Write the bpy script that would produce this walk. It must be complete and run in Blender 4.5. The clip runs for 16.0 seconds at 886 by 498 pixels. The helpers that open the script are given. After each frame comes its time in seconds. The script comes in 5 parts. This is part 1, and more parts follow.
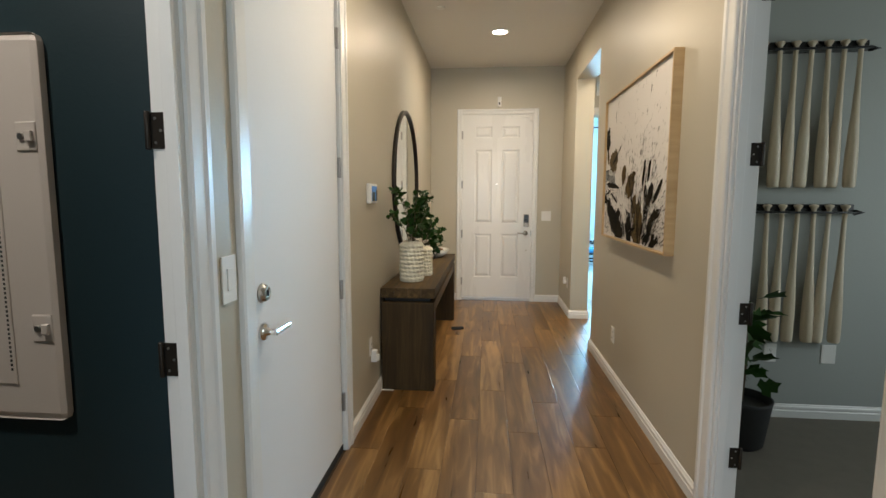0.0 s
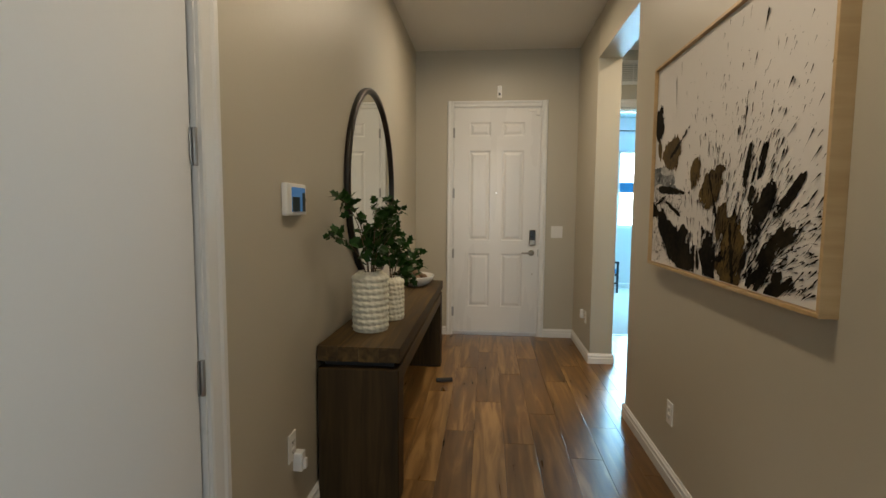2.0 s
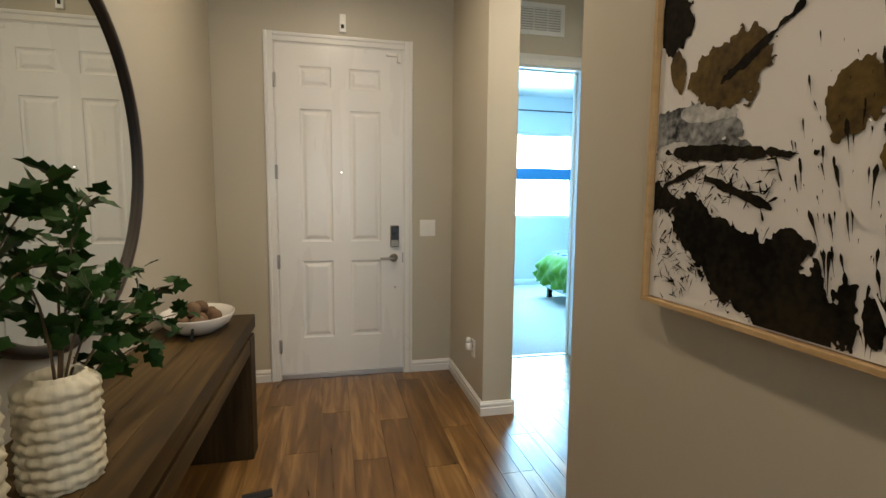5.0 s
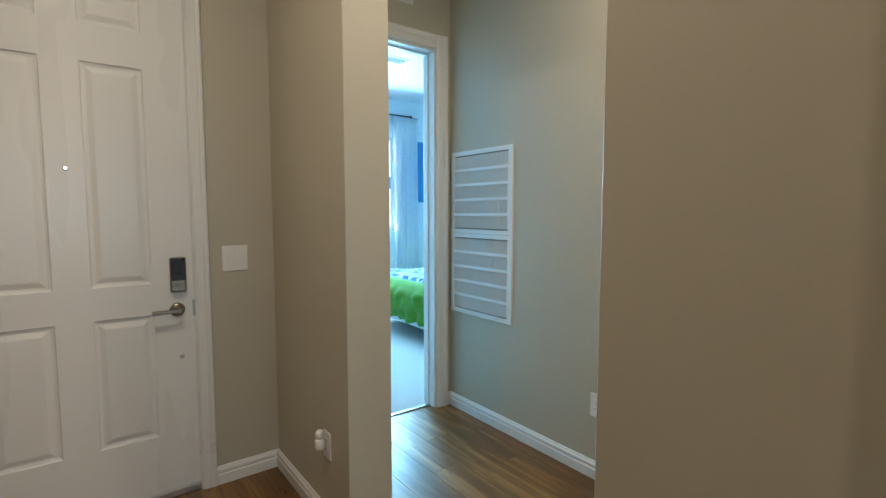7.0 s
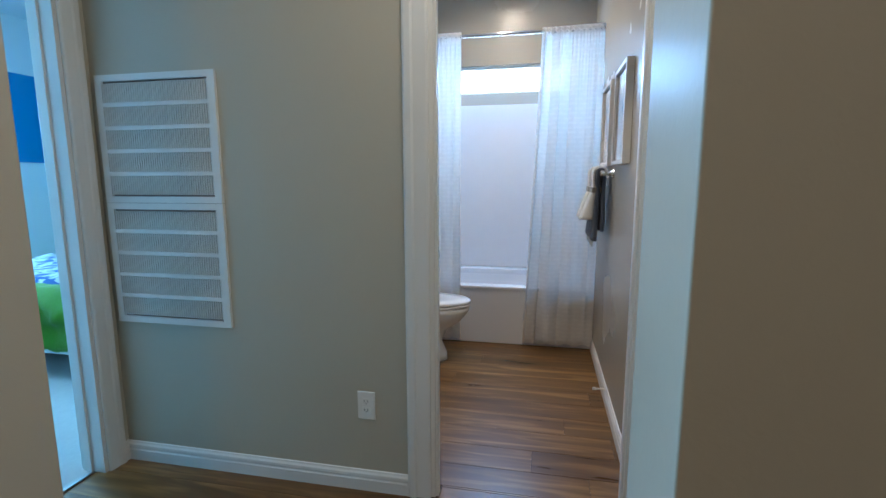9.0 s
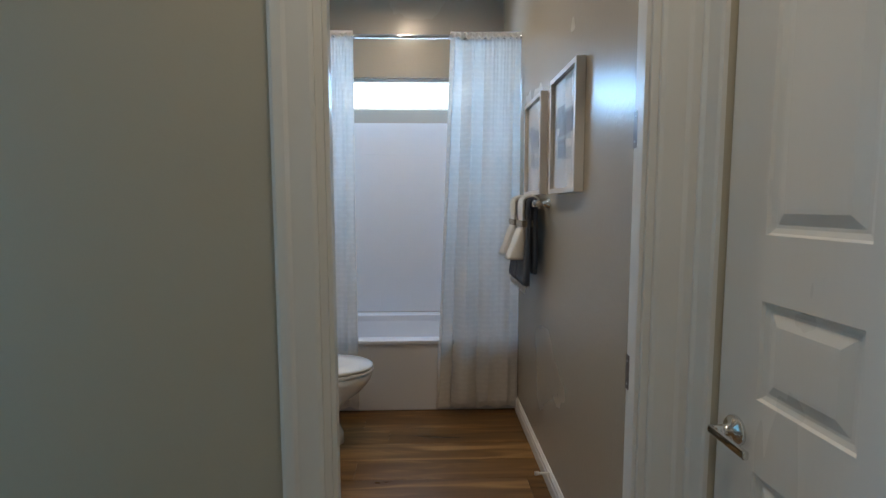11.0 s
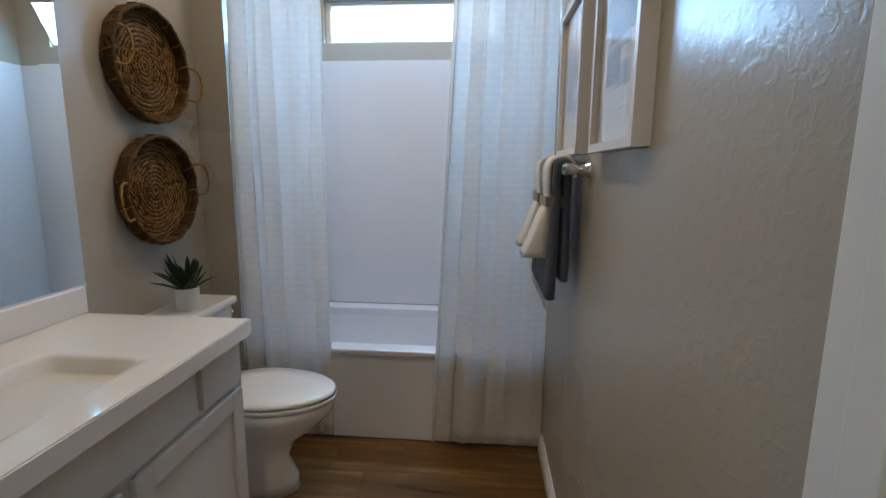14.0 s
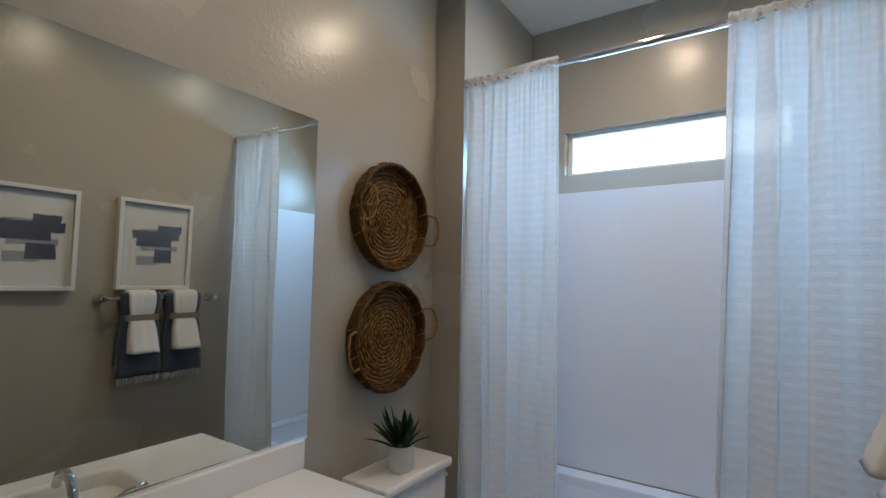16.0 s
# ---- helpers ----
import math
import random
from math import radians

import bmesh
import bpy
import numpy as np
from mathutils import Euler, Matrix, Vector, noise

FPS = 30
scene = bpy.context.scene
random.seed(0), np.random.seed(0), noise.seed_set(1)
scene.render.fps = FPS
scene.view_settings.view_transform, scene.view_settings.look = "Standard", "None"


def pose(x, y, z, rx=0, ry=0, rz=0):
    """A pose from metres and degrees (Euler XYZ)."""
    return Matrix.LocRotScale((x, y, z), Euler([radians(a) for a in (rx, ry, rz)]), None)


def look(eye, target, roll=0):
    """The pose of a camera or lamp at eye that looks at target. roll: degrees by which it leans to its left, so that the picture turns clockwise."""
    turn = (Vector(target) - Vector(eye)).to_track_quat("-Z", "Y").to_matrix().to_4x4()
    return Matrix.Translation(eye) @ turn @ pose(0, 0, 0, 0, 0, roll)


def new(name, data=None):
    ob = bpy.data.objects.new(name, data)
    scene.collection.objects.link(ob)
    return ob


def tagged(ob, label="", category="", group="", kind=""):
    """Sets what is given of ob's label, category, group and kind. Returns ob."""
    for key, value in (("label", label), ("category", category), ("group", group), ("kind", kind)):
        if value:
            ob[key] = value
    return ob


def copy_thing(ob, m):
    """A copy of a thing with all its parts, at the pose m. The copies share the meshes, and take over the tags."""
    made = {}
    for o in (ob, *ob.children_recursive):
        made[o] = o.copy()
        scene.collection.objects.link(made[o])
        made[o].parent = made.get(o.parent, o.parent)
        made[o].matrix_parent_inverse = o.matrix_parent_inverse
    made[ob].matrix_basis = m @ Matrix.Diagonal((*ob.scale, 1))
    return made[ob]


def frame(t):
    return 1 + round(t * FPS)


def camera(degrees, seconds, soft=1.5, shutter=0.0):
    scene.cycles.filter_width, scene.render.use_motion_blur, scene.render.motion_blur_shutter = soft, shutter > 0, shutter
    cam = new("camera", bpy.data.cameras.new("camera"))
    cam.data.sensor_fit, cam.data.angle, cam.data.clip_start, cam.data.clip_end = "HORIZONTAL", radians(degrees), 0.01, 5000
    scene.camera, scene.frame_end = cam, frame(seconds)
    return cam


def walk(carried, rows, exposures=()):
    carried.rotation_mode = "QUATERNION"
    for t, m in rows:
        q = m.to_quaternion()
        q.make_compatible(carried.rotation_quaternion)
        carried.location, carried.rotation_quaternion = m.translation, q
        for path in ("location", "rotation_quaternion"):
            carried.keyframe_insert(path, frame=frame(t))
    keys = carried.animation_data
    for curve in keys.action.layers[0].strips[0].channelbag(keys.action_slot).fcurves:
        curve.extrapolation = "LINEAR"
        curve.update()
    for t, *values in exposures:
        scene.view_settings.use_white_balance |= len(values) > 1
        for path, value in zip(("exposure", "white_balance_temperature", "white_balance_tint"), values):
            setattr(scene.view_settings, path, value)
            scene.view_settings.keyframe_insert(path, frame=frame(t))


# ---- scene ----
cam = camera(85.6, 16.0)
PATH = [
    (0, (-0.035, -0.05, 1.372), (-0.219, 1.929, 1.157), 0.2),
    (0.5, (-0.036, 0.273, 1.373), (-0.445, 2.225, 1.223), 0.3),
    (1, (-0.074, 0.568, 1.361), (-0.598, 2.493, 1.223), 0.3),
    (1.5, (-0.112, 0.867, 1.364), (-0.489, 2.824, 1.198), 0.3),
    (2, (-0.015, 1.16, 1.356), (-0.196, 3.145, 1.194), 0.4),
    (2.5, (0.056, 1.409, 1.345), (-0.021, 3.391, 1.089), 0.4),
    (3, (0.01, 1.642, 1.306), (0.043, 3.607, 0.938), 0.4),
    (5.5, (0.042, 3.037, 1.36), (0.565, 4.96, 1.193), 0.5),
    (6, (0.073, 3.363, 1.367), (0.717, 5.251, 1.224), 0.5),
    (6.5, (0.081, 3.601, 1.369), (1.007, 5.37, 1.251), 0.2),
    (7, (0.118, 3.836, 1.366), (1.322, 5.425, 1.208), 0.0),
    (7.5, (0.255, 4.072, 1.391), (1.686, 5.464, 1.272), 0.0),
    (8, (0.263, 4.286, 1.39), (1.907, 5.413, 1.218), 0.1),
    (8.5, (0.252, 4.454, 1.384), (2.119, 5.144, 1.187), -0.2),
    (9, (0.387, 4.553, 1.323), (2.323, 4.957, 1.028), -0.2),
    (9.5, (0.585, 4.644, 1.311), (2.549, 4.883, 1.014), -0.1),
    (11.8, (1.353, 4.733, 1.35), (3.341, 4.6, 1.17), -0.3),
    (12, (1.429, 4.718, 1.34), (3.413, 4.562, 1.147), -0.4),
    (12.5, (1.636, 4.675, 1.354), (3.598, 4.328, 1.176), -0.3),
    (13, (1.808, 4.556, 1.356), (3.782, 4.325, 1.132), -0.3),
    (13.5, (1.92, 4.452, 1.36), (3.901, 4.58, 1.119), 0.2),
    (14, (1.943, 4.455, 1.344), (3.908, 4.62, 1.013), 0.5),
    (14.5, (1.986, 4.476, 1.293), (3.918, 4.587, 0.789), 0.7),
    (15, (2.109, 4.488, 1.397), (4.08, 4.813, 1.319), 0.8),
    (15.5, (2.266, 4.475, 1.46), (4.13, 5.187, 1.588), 1.1),
    (16, (2.293, 4.513, 1.478), (3.954, 5.62, 1.606), 1.1),
]
EXPOSURES = [(0.0, 0.45, 6600, 10), (1.0, 0.12, 6700, 10), (2.0, -0.2, 6900, 10), (3.0, -0.24, 7400, 10), (5.5, 0.06, 6500, 10), (6.5, -0.17, 6400, 10), (7.5, -0.32, 6300, 10), (8.5, -0.65, 5900, 10), (9.5, -0.9, 5550, 8), (12.0, -1.62, 6850, 10), (13.0, -1.55, 6500, 10), (14.0, -1.32, 6400, 10), (15.5, -1.27, 6350, 10), (16.0, -1.45, 6250, 10)]
walk(cam, [(t, look(eye, target, roll)) for t, eye, target, roll in PATH], EXPOSURES)

# ---------------------------------------------------------------- light
WARM, NEUTRAL, SKY = (1.0, 0.84, 0.64), (1.0, 0.93, 0.84), (0.25, 0.65, 0.98)
FZ = -0.025  # the finished floor
world = bpy.data.worlds.new("sky")
scene.world = world
world.use_nodes = True
sky = world.node_tree.nodes.new("ShaderNodeTexSky")
sky.sky_type, sky.sun_disc = "NISHITA", False
sky.sun_elevation, sky.sun_rotation = radians(48), radians(200)
world.node_tree.nodes["Background"].inputs["Strength"].default_value = 0.1
world.node_tree.links.new(sky.outputs[0], world.node_tree.nodes["Background"].inputs["Color"])
sun = new("sun", bpy.data.lights.new("sun", "SUN"))
sun.data.energy, sun.data.angle, sun.data.color = 3.0, radians(0.5), (1.0, 0.95, 0.88)
sun.matrix_world = look((0, -20, 20), (0, 0, 2))


def area(name, eye, target, w, h, power, colour, shape="RECTANGLE", spread=180):
    lamp = new(name, bpy.data.lights.new(name, "AREA"))
    lamp.data.shape, lamp.data.size, lamp.data.size_y = shape, w, h
    lamp.data.energy, lamp.data.color, lamp.data.spread = power, colour, radians(spread)
    lamp.matrix_world = look(eye, target)
    return lamp


# daylight standing in the window openings
area("bedroom_window_light", (3.1, 9.9, 1.75), (2.6, 6.5, 1.0), 1.5, 1.3, 350, SKY)
area("bath_window_light", (4.86, 4.895, 2.2), (3.2, 4.9, 1.2), 1.05, 0.24, 44, (0.25, 0.565, 1.0))
area("gym_window_light", (3.9, 1.4, 1.6), (1.2, 1.6, 1.0), 1.4, 1.4, 22, (0.76, 0.88, 0.90))
area("great_room_window_light", (0.0, -4.6, 1.6), (0.0, 0.0, 1.3), 2.4, 1.8, 75, (0.70, 0.86, 1.0))
# ceiling cans
area("hall_can_light", (0.065, 5.06, 3.035), (0.065, 5.06, 0), 0.14, 0.14, 18, WARM, "DISK", 172)
area("hall_can_light_south", (0.065, 2.4, 3.035), (0.065, 2.4, 0), 0.14, 0.14, 16.5, WARM, "DISK", 172)
# unseen lamp added to lift the vestibule walls, no fixture stands here
area("vestibule_fill_light", (1.65, 4.7, 3.035), (1.65, 4.7, 0), 0.14, 0.14, 19, WARM, "DISK", 172)
area("bath_can_light", (3.25, 4.95, 2.935), (3.25, 4.95, 0), 0.14, 0.14, 21, (1.0, 0.80, 0.58), "DISK", 160)
area("tub_can_light", (4.22, 4.892, 2.925), (4.22, 4.892, 0), 0.14, 0.14, 19, (1.0, 0.80, 0.58), "DISK", 170)
# added fill lamp that brightens the dark side room, no fixture known
area("closet_fill_light", (-1.5, 0.3, 3.035), (-1.5, 0.5, 0), 0.14, 0.14, 19, NEUTRAL, "DISK", 160)


# ---------------------------------------------------------------- materials
def nodes_of(name):
    m = bpy.data.materials.new(name)
    m.use_nodes = True
    return m, m.node_tree, m.node_tree.nodes["Principled BSDF"]


def paint(name, colour, rough=0.5, var=0.06, scale=3.0, bump=0.0, bscale=120.0, metal=0.0, coat=0.0, spec=0.5, stretch=(1, 1, 1)):
    """A plain surface with two scales of variation and fine relief."""
    m, tree, b = nodes_of(name)
    n, link = tree.nodes, tree.links.new
    tc, mp = n.new("ShaderNodeTexCoord"), n.new("ShaderNodeMapping")
    mp.inputs["Scale"].default_value = stretch
    link(tc.outputs["Object"], mp.inputs[0])
    big, fine, mix = n.new("ShaderNodeTexNoise"), n.new("ShaderNodeTexNoise"), n.new("ShaderNodeMix")
    big.inputs["Scale"].default_value, big.inputs["Detail"].default_value = scale, 4
    fine.inputs["Scale"].default_value, fine.inputs["Detail"].default_value = bscale, 3
    link(mp.outputs[0], big.inputs[0]), link(mp.outputs[0], fine.inputs[0])
    mix.data_type = "RGBA"
    mix.inputs[6].default_value = (*[c * (1 - var) for c in colour], 1)
    mix.inputs[7].default_value = (*[min(1, c * (1 + var)) for c in colour], 1)
    add = n.new("ShaderNodeMath")
    add.operation = "MULTIPLY_ADD"
    add.inputs[1].default_value, add.inputs[2].default_value = 0.35, 0.0
    link(fine.outputs[0], add.inputs[0])
    add2 = n.new("ShaderNodeMath")
    add2.operation = "MULTIPLY_ADD"
    add2.inputs[1].default_value = 0.65
    link(big.outputs[0], add2.inputs[0]), link(add.outputs[0], add2.inputs[2])
    link(add2.outputs[0], mix.inputs[0]), link(mix.outputs[2], b.inputs["Base Color"])
    b.inputs["Metallic"].default_value, b.inputs["Coat Weight"].default_value = metal, coat
    b.inputs["Specular IOR Level"].default_value = spec
    rr = n.new("ShaderNodeMapRange")
    rr.inputs[3].default_value, rr.inputs[4].default_value = max(0.02, rough - 0.06), min(1, rough + 0.06)
    link(big.outputs[0], rr.inputs[0]), link(rr.outputs[0], b.inputs["Roughness"])
    if bump:
        bp = n.new("ShaderNodeBump")
        bp.inputs["Strength"].default_value, bp.inputs["Distance"].default_value = min(1, bump), 0.004
        link(fine.outputs[0], bp.inputs["Height"]), link(bp.outputs[0], b.inputs["Normal"])
    return m


def wall_paint(name, colour, rough, bump=0.06):
    """Rolled paint over a hand-trowelled texture: soft flat islands and fine stipple."""
    m = paint(name, colour, rough, 0.03, 1.2)
    n, link = m.node_tree.nodes, m.node_tree.links.new
    tc = n.new("ShaderNodeTexCoord")
    a, c = n.new("ShaderNodeTexNoise"), n.new("ShaderNodeTexNoise")
    a.inputs["Scale"].default_value, a.inputs["Detail"].default_value, a.inputs["Distortion"].default_value = 42, 3, 0.7
    c.inputs["Scale"].default_value = 150
    ramp = n.new("ShaderNodeValToRGB")
    ramp.color_ramp.elements[0].position, ramp.color_ramp.elements[1].position = 0.47, 0.62
    link(tc.outputs["Object"], a.inputs[0]), link(tc.outputs["Object"], c.inputs[0]), link(a.outputs[0], ramp.inputs[0])
    s = n.new("ShaderNodeMath")
    s.operation = "MULTIPLY_ADD"
    s.inputs[1].default_value = 0.25
    link(c.outputs[0], s.inputs[0]), link(ramp.outputs[0], s.inputs[2])
    bp = n.new("ShaderNodeBump")
    bp.inputs["Strength"].default_value, bp.inputs["Distance"].default_value = bump, 0.003
    link(s.outputs[0], bp.inputs["Height"]), link(bp.outputs[0], n["Principled BSDF"].inputs["Normal"])
    return m


def wood(name, dark, mid, light, rough=0.4, along=(28, 2.2, 28), spread=0.5, bump=0.08, swirl=0.6, broadness=0.45):
    """Grain along local y, shifted and shaded anew for each piece."""
    m, tree, b = nodes_of(name)
    n, link = tree.nodes, tree.links.new
    tc, info, mp = n.new("ShaderNodeTexCoord"), n.new("ShaderNodeObjectInfo"), n.new("ShaderNodeMapping")
    shift = n.new("ShaderNodeVectorMath")
    shift.operation = "MULTIPLY_ADD"
    shift.inputs[1].default_value = (37.0, 91.0, 13.0)
    link(info.outputs["Random"], shift.inputs[0]), link(tc.outputs["Object"], shift.inputs[2])
    mp.inputs["Scale"].default_value = along
    link(shift.outputs[0], mp.inputs[0])
    g, broad = n.new("ShaderNodeTexNoise"), n.new("ShaderNodeTexNoise")
    g.inputs["Scale"].default_value, g.inputs["Detail"].default_value, g.inputs["Distortion"].default_value = 1.0, 7, swirl
    broad.inputs["Scale"].default_value, broad.inputs["Detail"].default_value = 0.22, 3
    link(mp.outputs[0], g.inputs[0]), link(mp.outputs[0], broad.inputs[0])
    mixv = n.new("ShaderNodeMath")
    mixv.operation = "MULTIPLY_ADD"
    mixv.inputs[1].default_value = 1 - broadness
    link(g.outputs[0], mixv.inputs[0])
    half = n.new("ShaderNodeMath")
    half.operation = "MULTIPLY_ADD"
    half.inputs[1].default_value, half.inputs[2].default_value = broadness, 0.0
    link(broad.outputs[0], half.inputs[0]), link(half.outputs[0], mixv.inputs[2])
    sh = n.new("ShaderNodeMath")
    sh.operation = "MULTIPLY_ADD"
    sh.inputs[1].default_value = spread * 0.35
    sub = n.new("ShaderNodeMath")
    sub.operation = "SUBTRACT"
    sub.inputs[1].default_value = spread * 0.17
    link(info.outputs["Random"], sh.inputs[0]), link(mixv.outputs[0], sub.inputs[0]), link(sub.outputs[0], sh.inputs[2])
    ramp = n.new("ShaderNodeValToRGB")
    e = ramp.color_ramp.elements
    e[0].position, e[0].color, e[1].position, e[1].color = 0.30, (*dark, 1), 0.68, (*light, 1)
    k = e.new(0.5)
    k.color = (*mid, 1)
    link(sh.outputs[0], ramp.inputs[0]), link(ramp.outputs[0], b.inputs["Base Color"])
    rr = n.new("ShaderNodeMapRange")
    rr.inputs[3].default_value, rr.inputs[4].default_value = rough - 0.08, rough + 0.1
    link(g.outputs[0], rr.inputs[0]), link(rr.outputs[0], b.inputs["Roughness"])
    bp = n.new("ShaderNodeBump")
    bp.inputs["Strength"].default_value, bp.inputs["Distance"].default_value = bump, 0.002
    link(g.outputs[0], bp.inputs["Height"]), link(bp.outputs[0], b.inputs["Normal"])
    return m


def glow(name, colour, strength):
    m, tree, b = nodes_of(name)
    b.inputs["Base Color"].default_value = (*colour, 1)
    b.inputs["Emission Color"].default_value, b.inputs["Emission Strength"].default_value = (*colour, 1), strength
    return m


def cloth(name, colour, rough=0.9, scale=400.0, bump=0.4, see=0.0, var=0.08):
    m = paint(name, colour, rough, var, 6.0, bump, scale)
    b = m.node_tree.nodes["Principled BSDF"]
    b.inputs["Sheen Weight"].default_value = 0.25
    if see:
        tree = m.node_tree
        tr, mx = tree.nodes.new("ShaderNodeBsdfTranslucent"), tree.nodes.new("ShaderNodeMixShader")
        tr.inputs[0].default_value, mx.inputs[0].default_value = (*colour, 1), see
        tree.links.new(b.outputs[0], mx.inputs[1]), tree.links.new(tr.outputs[0], mx.inputs[2])
        tree.links.new(mx.outputs[0], tree.nodes["Material Output"].inputs[0])
    return m


WALL = wall_paint("greige_wall_paint", (0.49, 0.450, 0.362), 0.45, 0.04)
BATHWALL = wall_paint("bath_wall_paint", (0.40, 0.362, 0.30), 0.26, 0.10)
CEIL = wall_paint("ceiling_paint", (0.76, 0.73, 0.68), 0.6, 0.08)
NAVY = wall_paint("dark_navy_wall_paint", (0.011, 0.026, 0.032), 0.45)
GYMWALL = wall_paint("grey_green_wall_paint", (0.36, 0.38, 0.36), 0.6)
BEDWALL = wall_paint("pale_bedroom_paint", (0.62, 0.65, 0.66), 0.6)
BLUEBAND = wall_paint("royal_blue_paint", (0.02, 0.19, 0.40), 0.6)
TRIM = paint("white_trim_paint", (0.74, 0.735, 0.715), 0.30, 0.03, 4, 0.03, 60)
DOORW = paint("white_door_paint", (0.76, 0.755, 0.74), 0.28, 0.025, 3, 0.05, 90, stretch=(1, 1, 0.15))
SLABW = paint("cool_white_door_paint", (0.76, 0.77, 0.78), 0.55, 0.03, 2, 0.04, 90)
PLASTIC = paint("white_plastic", (0.80, 0.79, 0.76), 0.35, 0.02, 10)
BEIGEPL = paint("beige_enclosure_plastic", (0.50, 0.45, 0.41), 0.5, 0.04, 4, 0.1, 300)
CHROME = paint("polished_chrome", (0.75, 0.75, 0.75), 0.08, 0.02, 20, metal=1.0)
NICKEL = paint("satin_nickel", (0.55, 0.52, 0.48), 0.28, 0.04, 40, 0.03, 400, metal=1.0)
AGEDNICKEL = paint("aged_nickel", (0.30, 0.265, 0.22), 0.3, 0.1, 40, 0.03, 400, metal=1.0)
# Threshold metal, coloured bright to paint the daylight leaking under the front door.
STRIP = paint("daylit_aluminium_strip", (0.62, 0.60, 0.57), 0.32, 0.08, 5, metal=1.0)
STEEL = paint("hinge_steel", (0.42, 0.41, 0.40), 0.35, 0.08, 30, metal=1.0)
HINGEDARK = paint("dark_hinge_steel", (0.16, 0.14, 0.13), 0.35, 0.15, 30, metal=0.8)
BRONZE = paint("oil_rubbed_bronze", (0.035, 0.028, 0.022), 0.42, 0.2, 20, 0.05, 200, metal=0.6)
BLACK = paint("black_plastic", (0.012, 0.012, 0.013), 0.28, 0.1, 20)
DARK = paint("dark_void", (0.02, 0.02, 0.02), 0.8, 0.1, 5)
RUBBER = paint("dark_rubber", (0.02, 0.018, 0.016), 0.7, 0.2, 40, 0.2, 300)
FLOORWOOD = wood("vinyl_plank_oak", (0.070, 0.032, 0.0085), (0.165, 0.082, 0.0235), (0.36, 0.205, 0.074), 0.30, (18, 1.7, 18), 0.27, 0.05, 0.8, 0.30)
SUBFLOOR = paint("joint_shadow", (0.05, 0.026, 0.013), 0.8, 0.1, 5)
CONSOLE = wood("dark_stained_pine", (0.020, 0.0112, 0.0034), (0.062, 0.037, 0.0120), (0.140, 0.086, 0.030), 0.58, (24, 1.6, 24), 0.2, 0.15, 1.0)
# For the legs: the same pine with upright grain, mixed darker than CONSOLE.
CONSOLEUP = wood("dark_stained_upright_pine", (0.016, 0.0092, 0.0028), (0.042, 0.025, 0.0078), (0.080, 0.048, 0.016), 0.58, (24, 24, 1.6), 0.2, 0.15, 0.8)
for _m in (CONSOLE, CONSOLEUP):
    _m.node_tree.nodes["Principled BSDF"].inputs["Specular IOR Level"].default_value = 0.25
MAPLE = wood("natural_maple", (0.42, 0.27, 0.12), (0.52, 0.35, 0.17), (0.60, 0.42, 0.22), 0.42, (30, 2.5, 30), 0.1)
BATWOOD = wood("pale_ash_bat", (0.52, 0.43, 0.31), (0.62, 0.53, 0.40), (0.70, 0.62, 0.50), 0.4, (40, 40, 2.5), 0.3)
CARPET = paint("grey_carpet", (0.40, 0.39, 0.37), 0.95, 0.15, 30, 1.0, 260)
GYMCARPET = paint("taupe_carpet", (0.17, 0.15, 0.12), 0.95, 0.22, 14, 1.0, 260)
CANVAS = paint("raw_canvas", (0.76, 0.73, 0.70), 0.85, 0.03, 5, 0.3, 700)
INK = paint("black_ink", (0.007, 0.0055, 0.0035), 0.85, 0.6, 7, 0.1, 60, spec=0.1)
SLATE = paint("slate_ink_wash", (0.07, 0.08, 0.088), 0.8, 0.7, 8, 0.1, 60, spec=0.25)
PALEWASH = paint("pale_ink_wash", (0.36, 0.37, 0.37), 0.85, 0.35, 14, 0.1, 60, spec=0.25)
OLIVE = paint("olive_brown_ink", (0.085, 0.050, 0.010), 0.75, 0.5, 10, 0.1, 60, spec=0.25)
for _m, _c in ((INK, (0.022, 0.017, 0.009, 1)), (SLATE, (0.42, 0.43, 0.43, 1)), (PALEWASH, (0.62, 0.61, 0.59, 1)), (OLIVE, (0.125, 0.078, 0.017, 1))):
    _n, _l = _m.node_tree.nodes, _m.node_tree.links.new
    _mix = next(q for q in _n if q.bl_idname == "ShaderNodeMix")
    _mix.inputs[7].default_value = _c
    _mr = _n.new("ShaderNodeMapRange")
    _mr.inputs[1].default_value, _mr.inputs[2].default_value = 0.40, 0.62
    _l(_mix.inputs[0].links[0].from_socket, _mr.inputs[0]), _l(_mr.outputs[0], _mix.inputs[0])
CERAMIC = paint("cream_matte_ceramic", (0.74, 0.70, 0.56), 0.55, 0.06, 20, 0.12, 180)
PORCELAIN = paint("white_porcelain", (0.78, 0.76, 0.72), 0.08, 0.015, 4, coat=0.5)
ACRYLIC = paint("white_acrylic_surround", (0.74, 0.74, 0.76), 0.14, 0.02, 4)
COUNTER = paint("white_cultured_marble", (0.78, 0.75, 0.71), 0.10, 0.02, 6, coat=0.4)
CABINET = paint("off_white_cabinet_paint", (0.66, 0.63, 0.58), 0.35, 0.03, 5, 0.04, 90)
LEAF = paint("ivy_leaf", (0.014, 0.050, 0.006), 0.5, 0.45, 30, 0.2, 90, spec=0.22)
DARKLEAF = paint("succulent_leaf", (0.012, 0.036, 0.010), 0.5, 0.5, 30, 0.2, 90, spec=0.3)
STEM = paint("brown_stem", (0.09, 0.06, 0.03), 0.7, 0.3, 40, 0.3, 200)
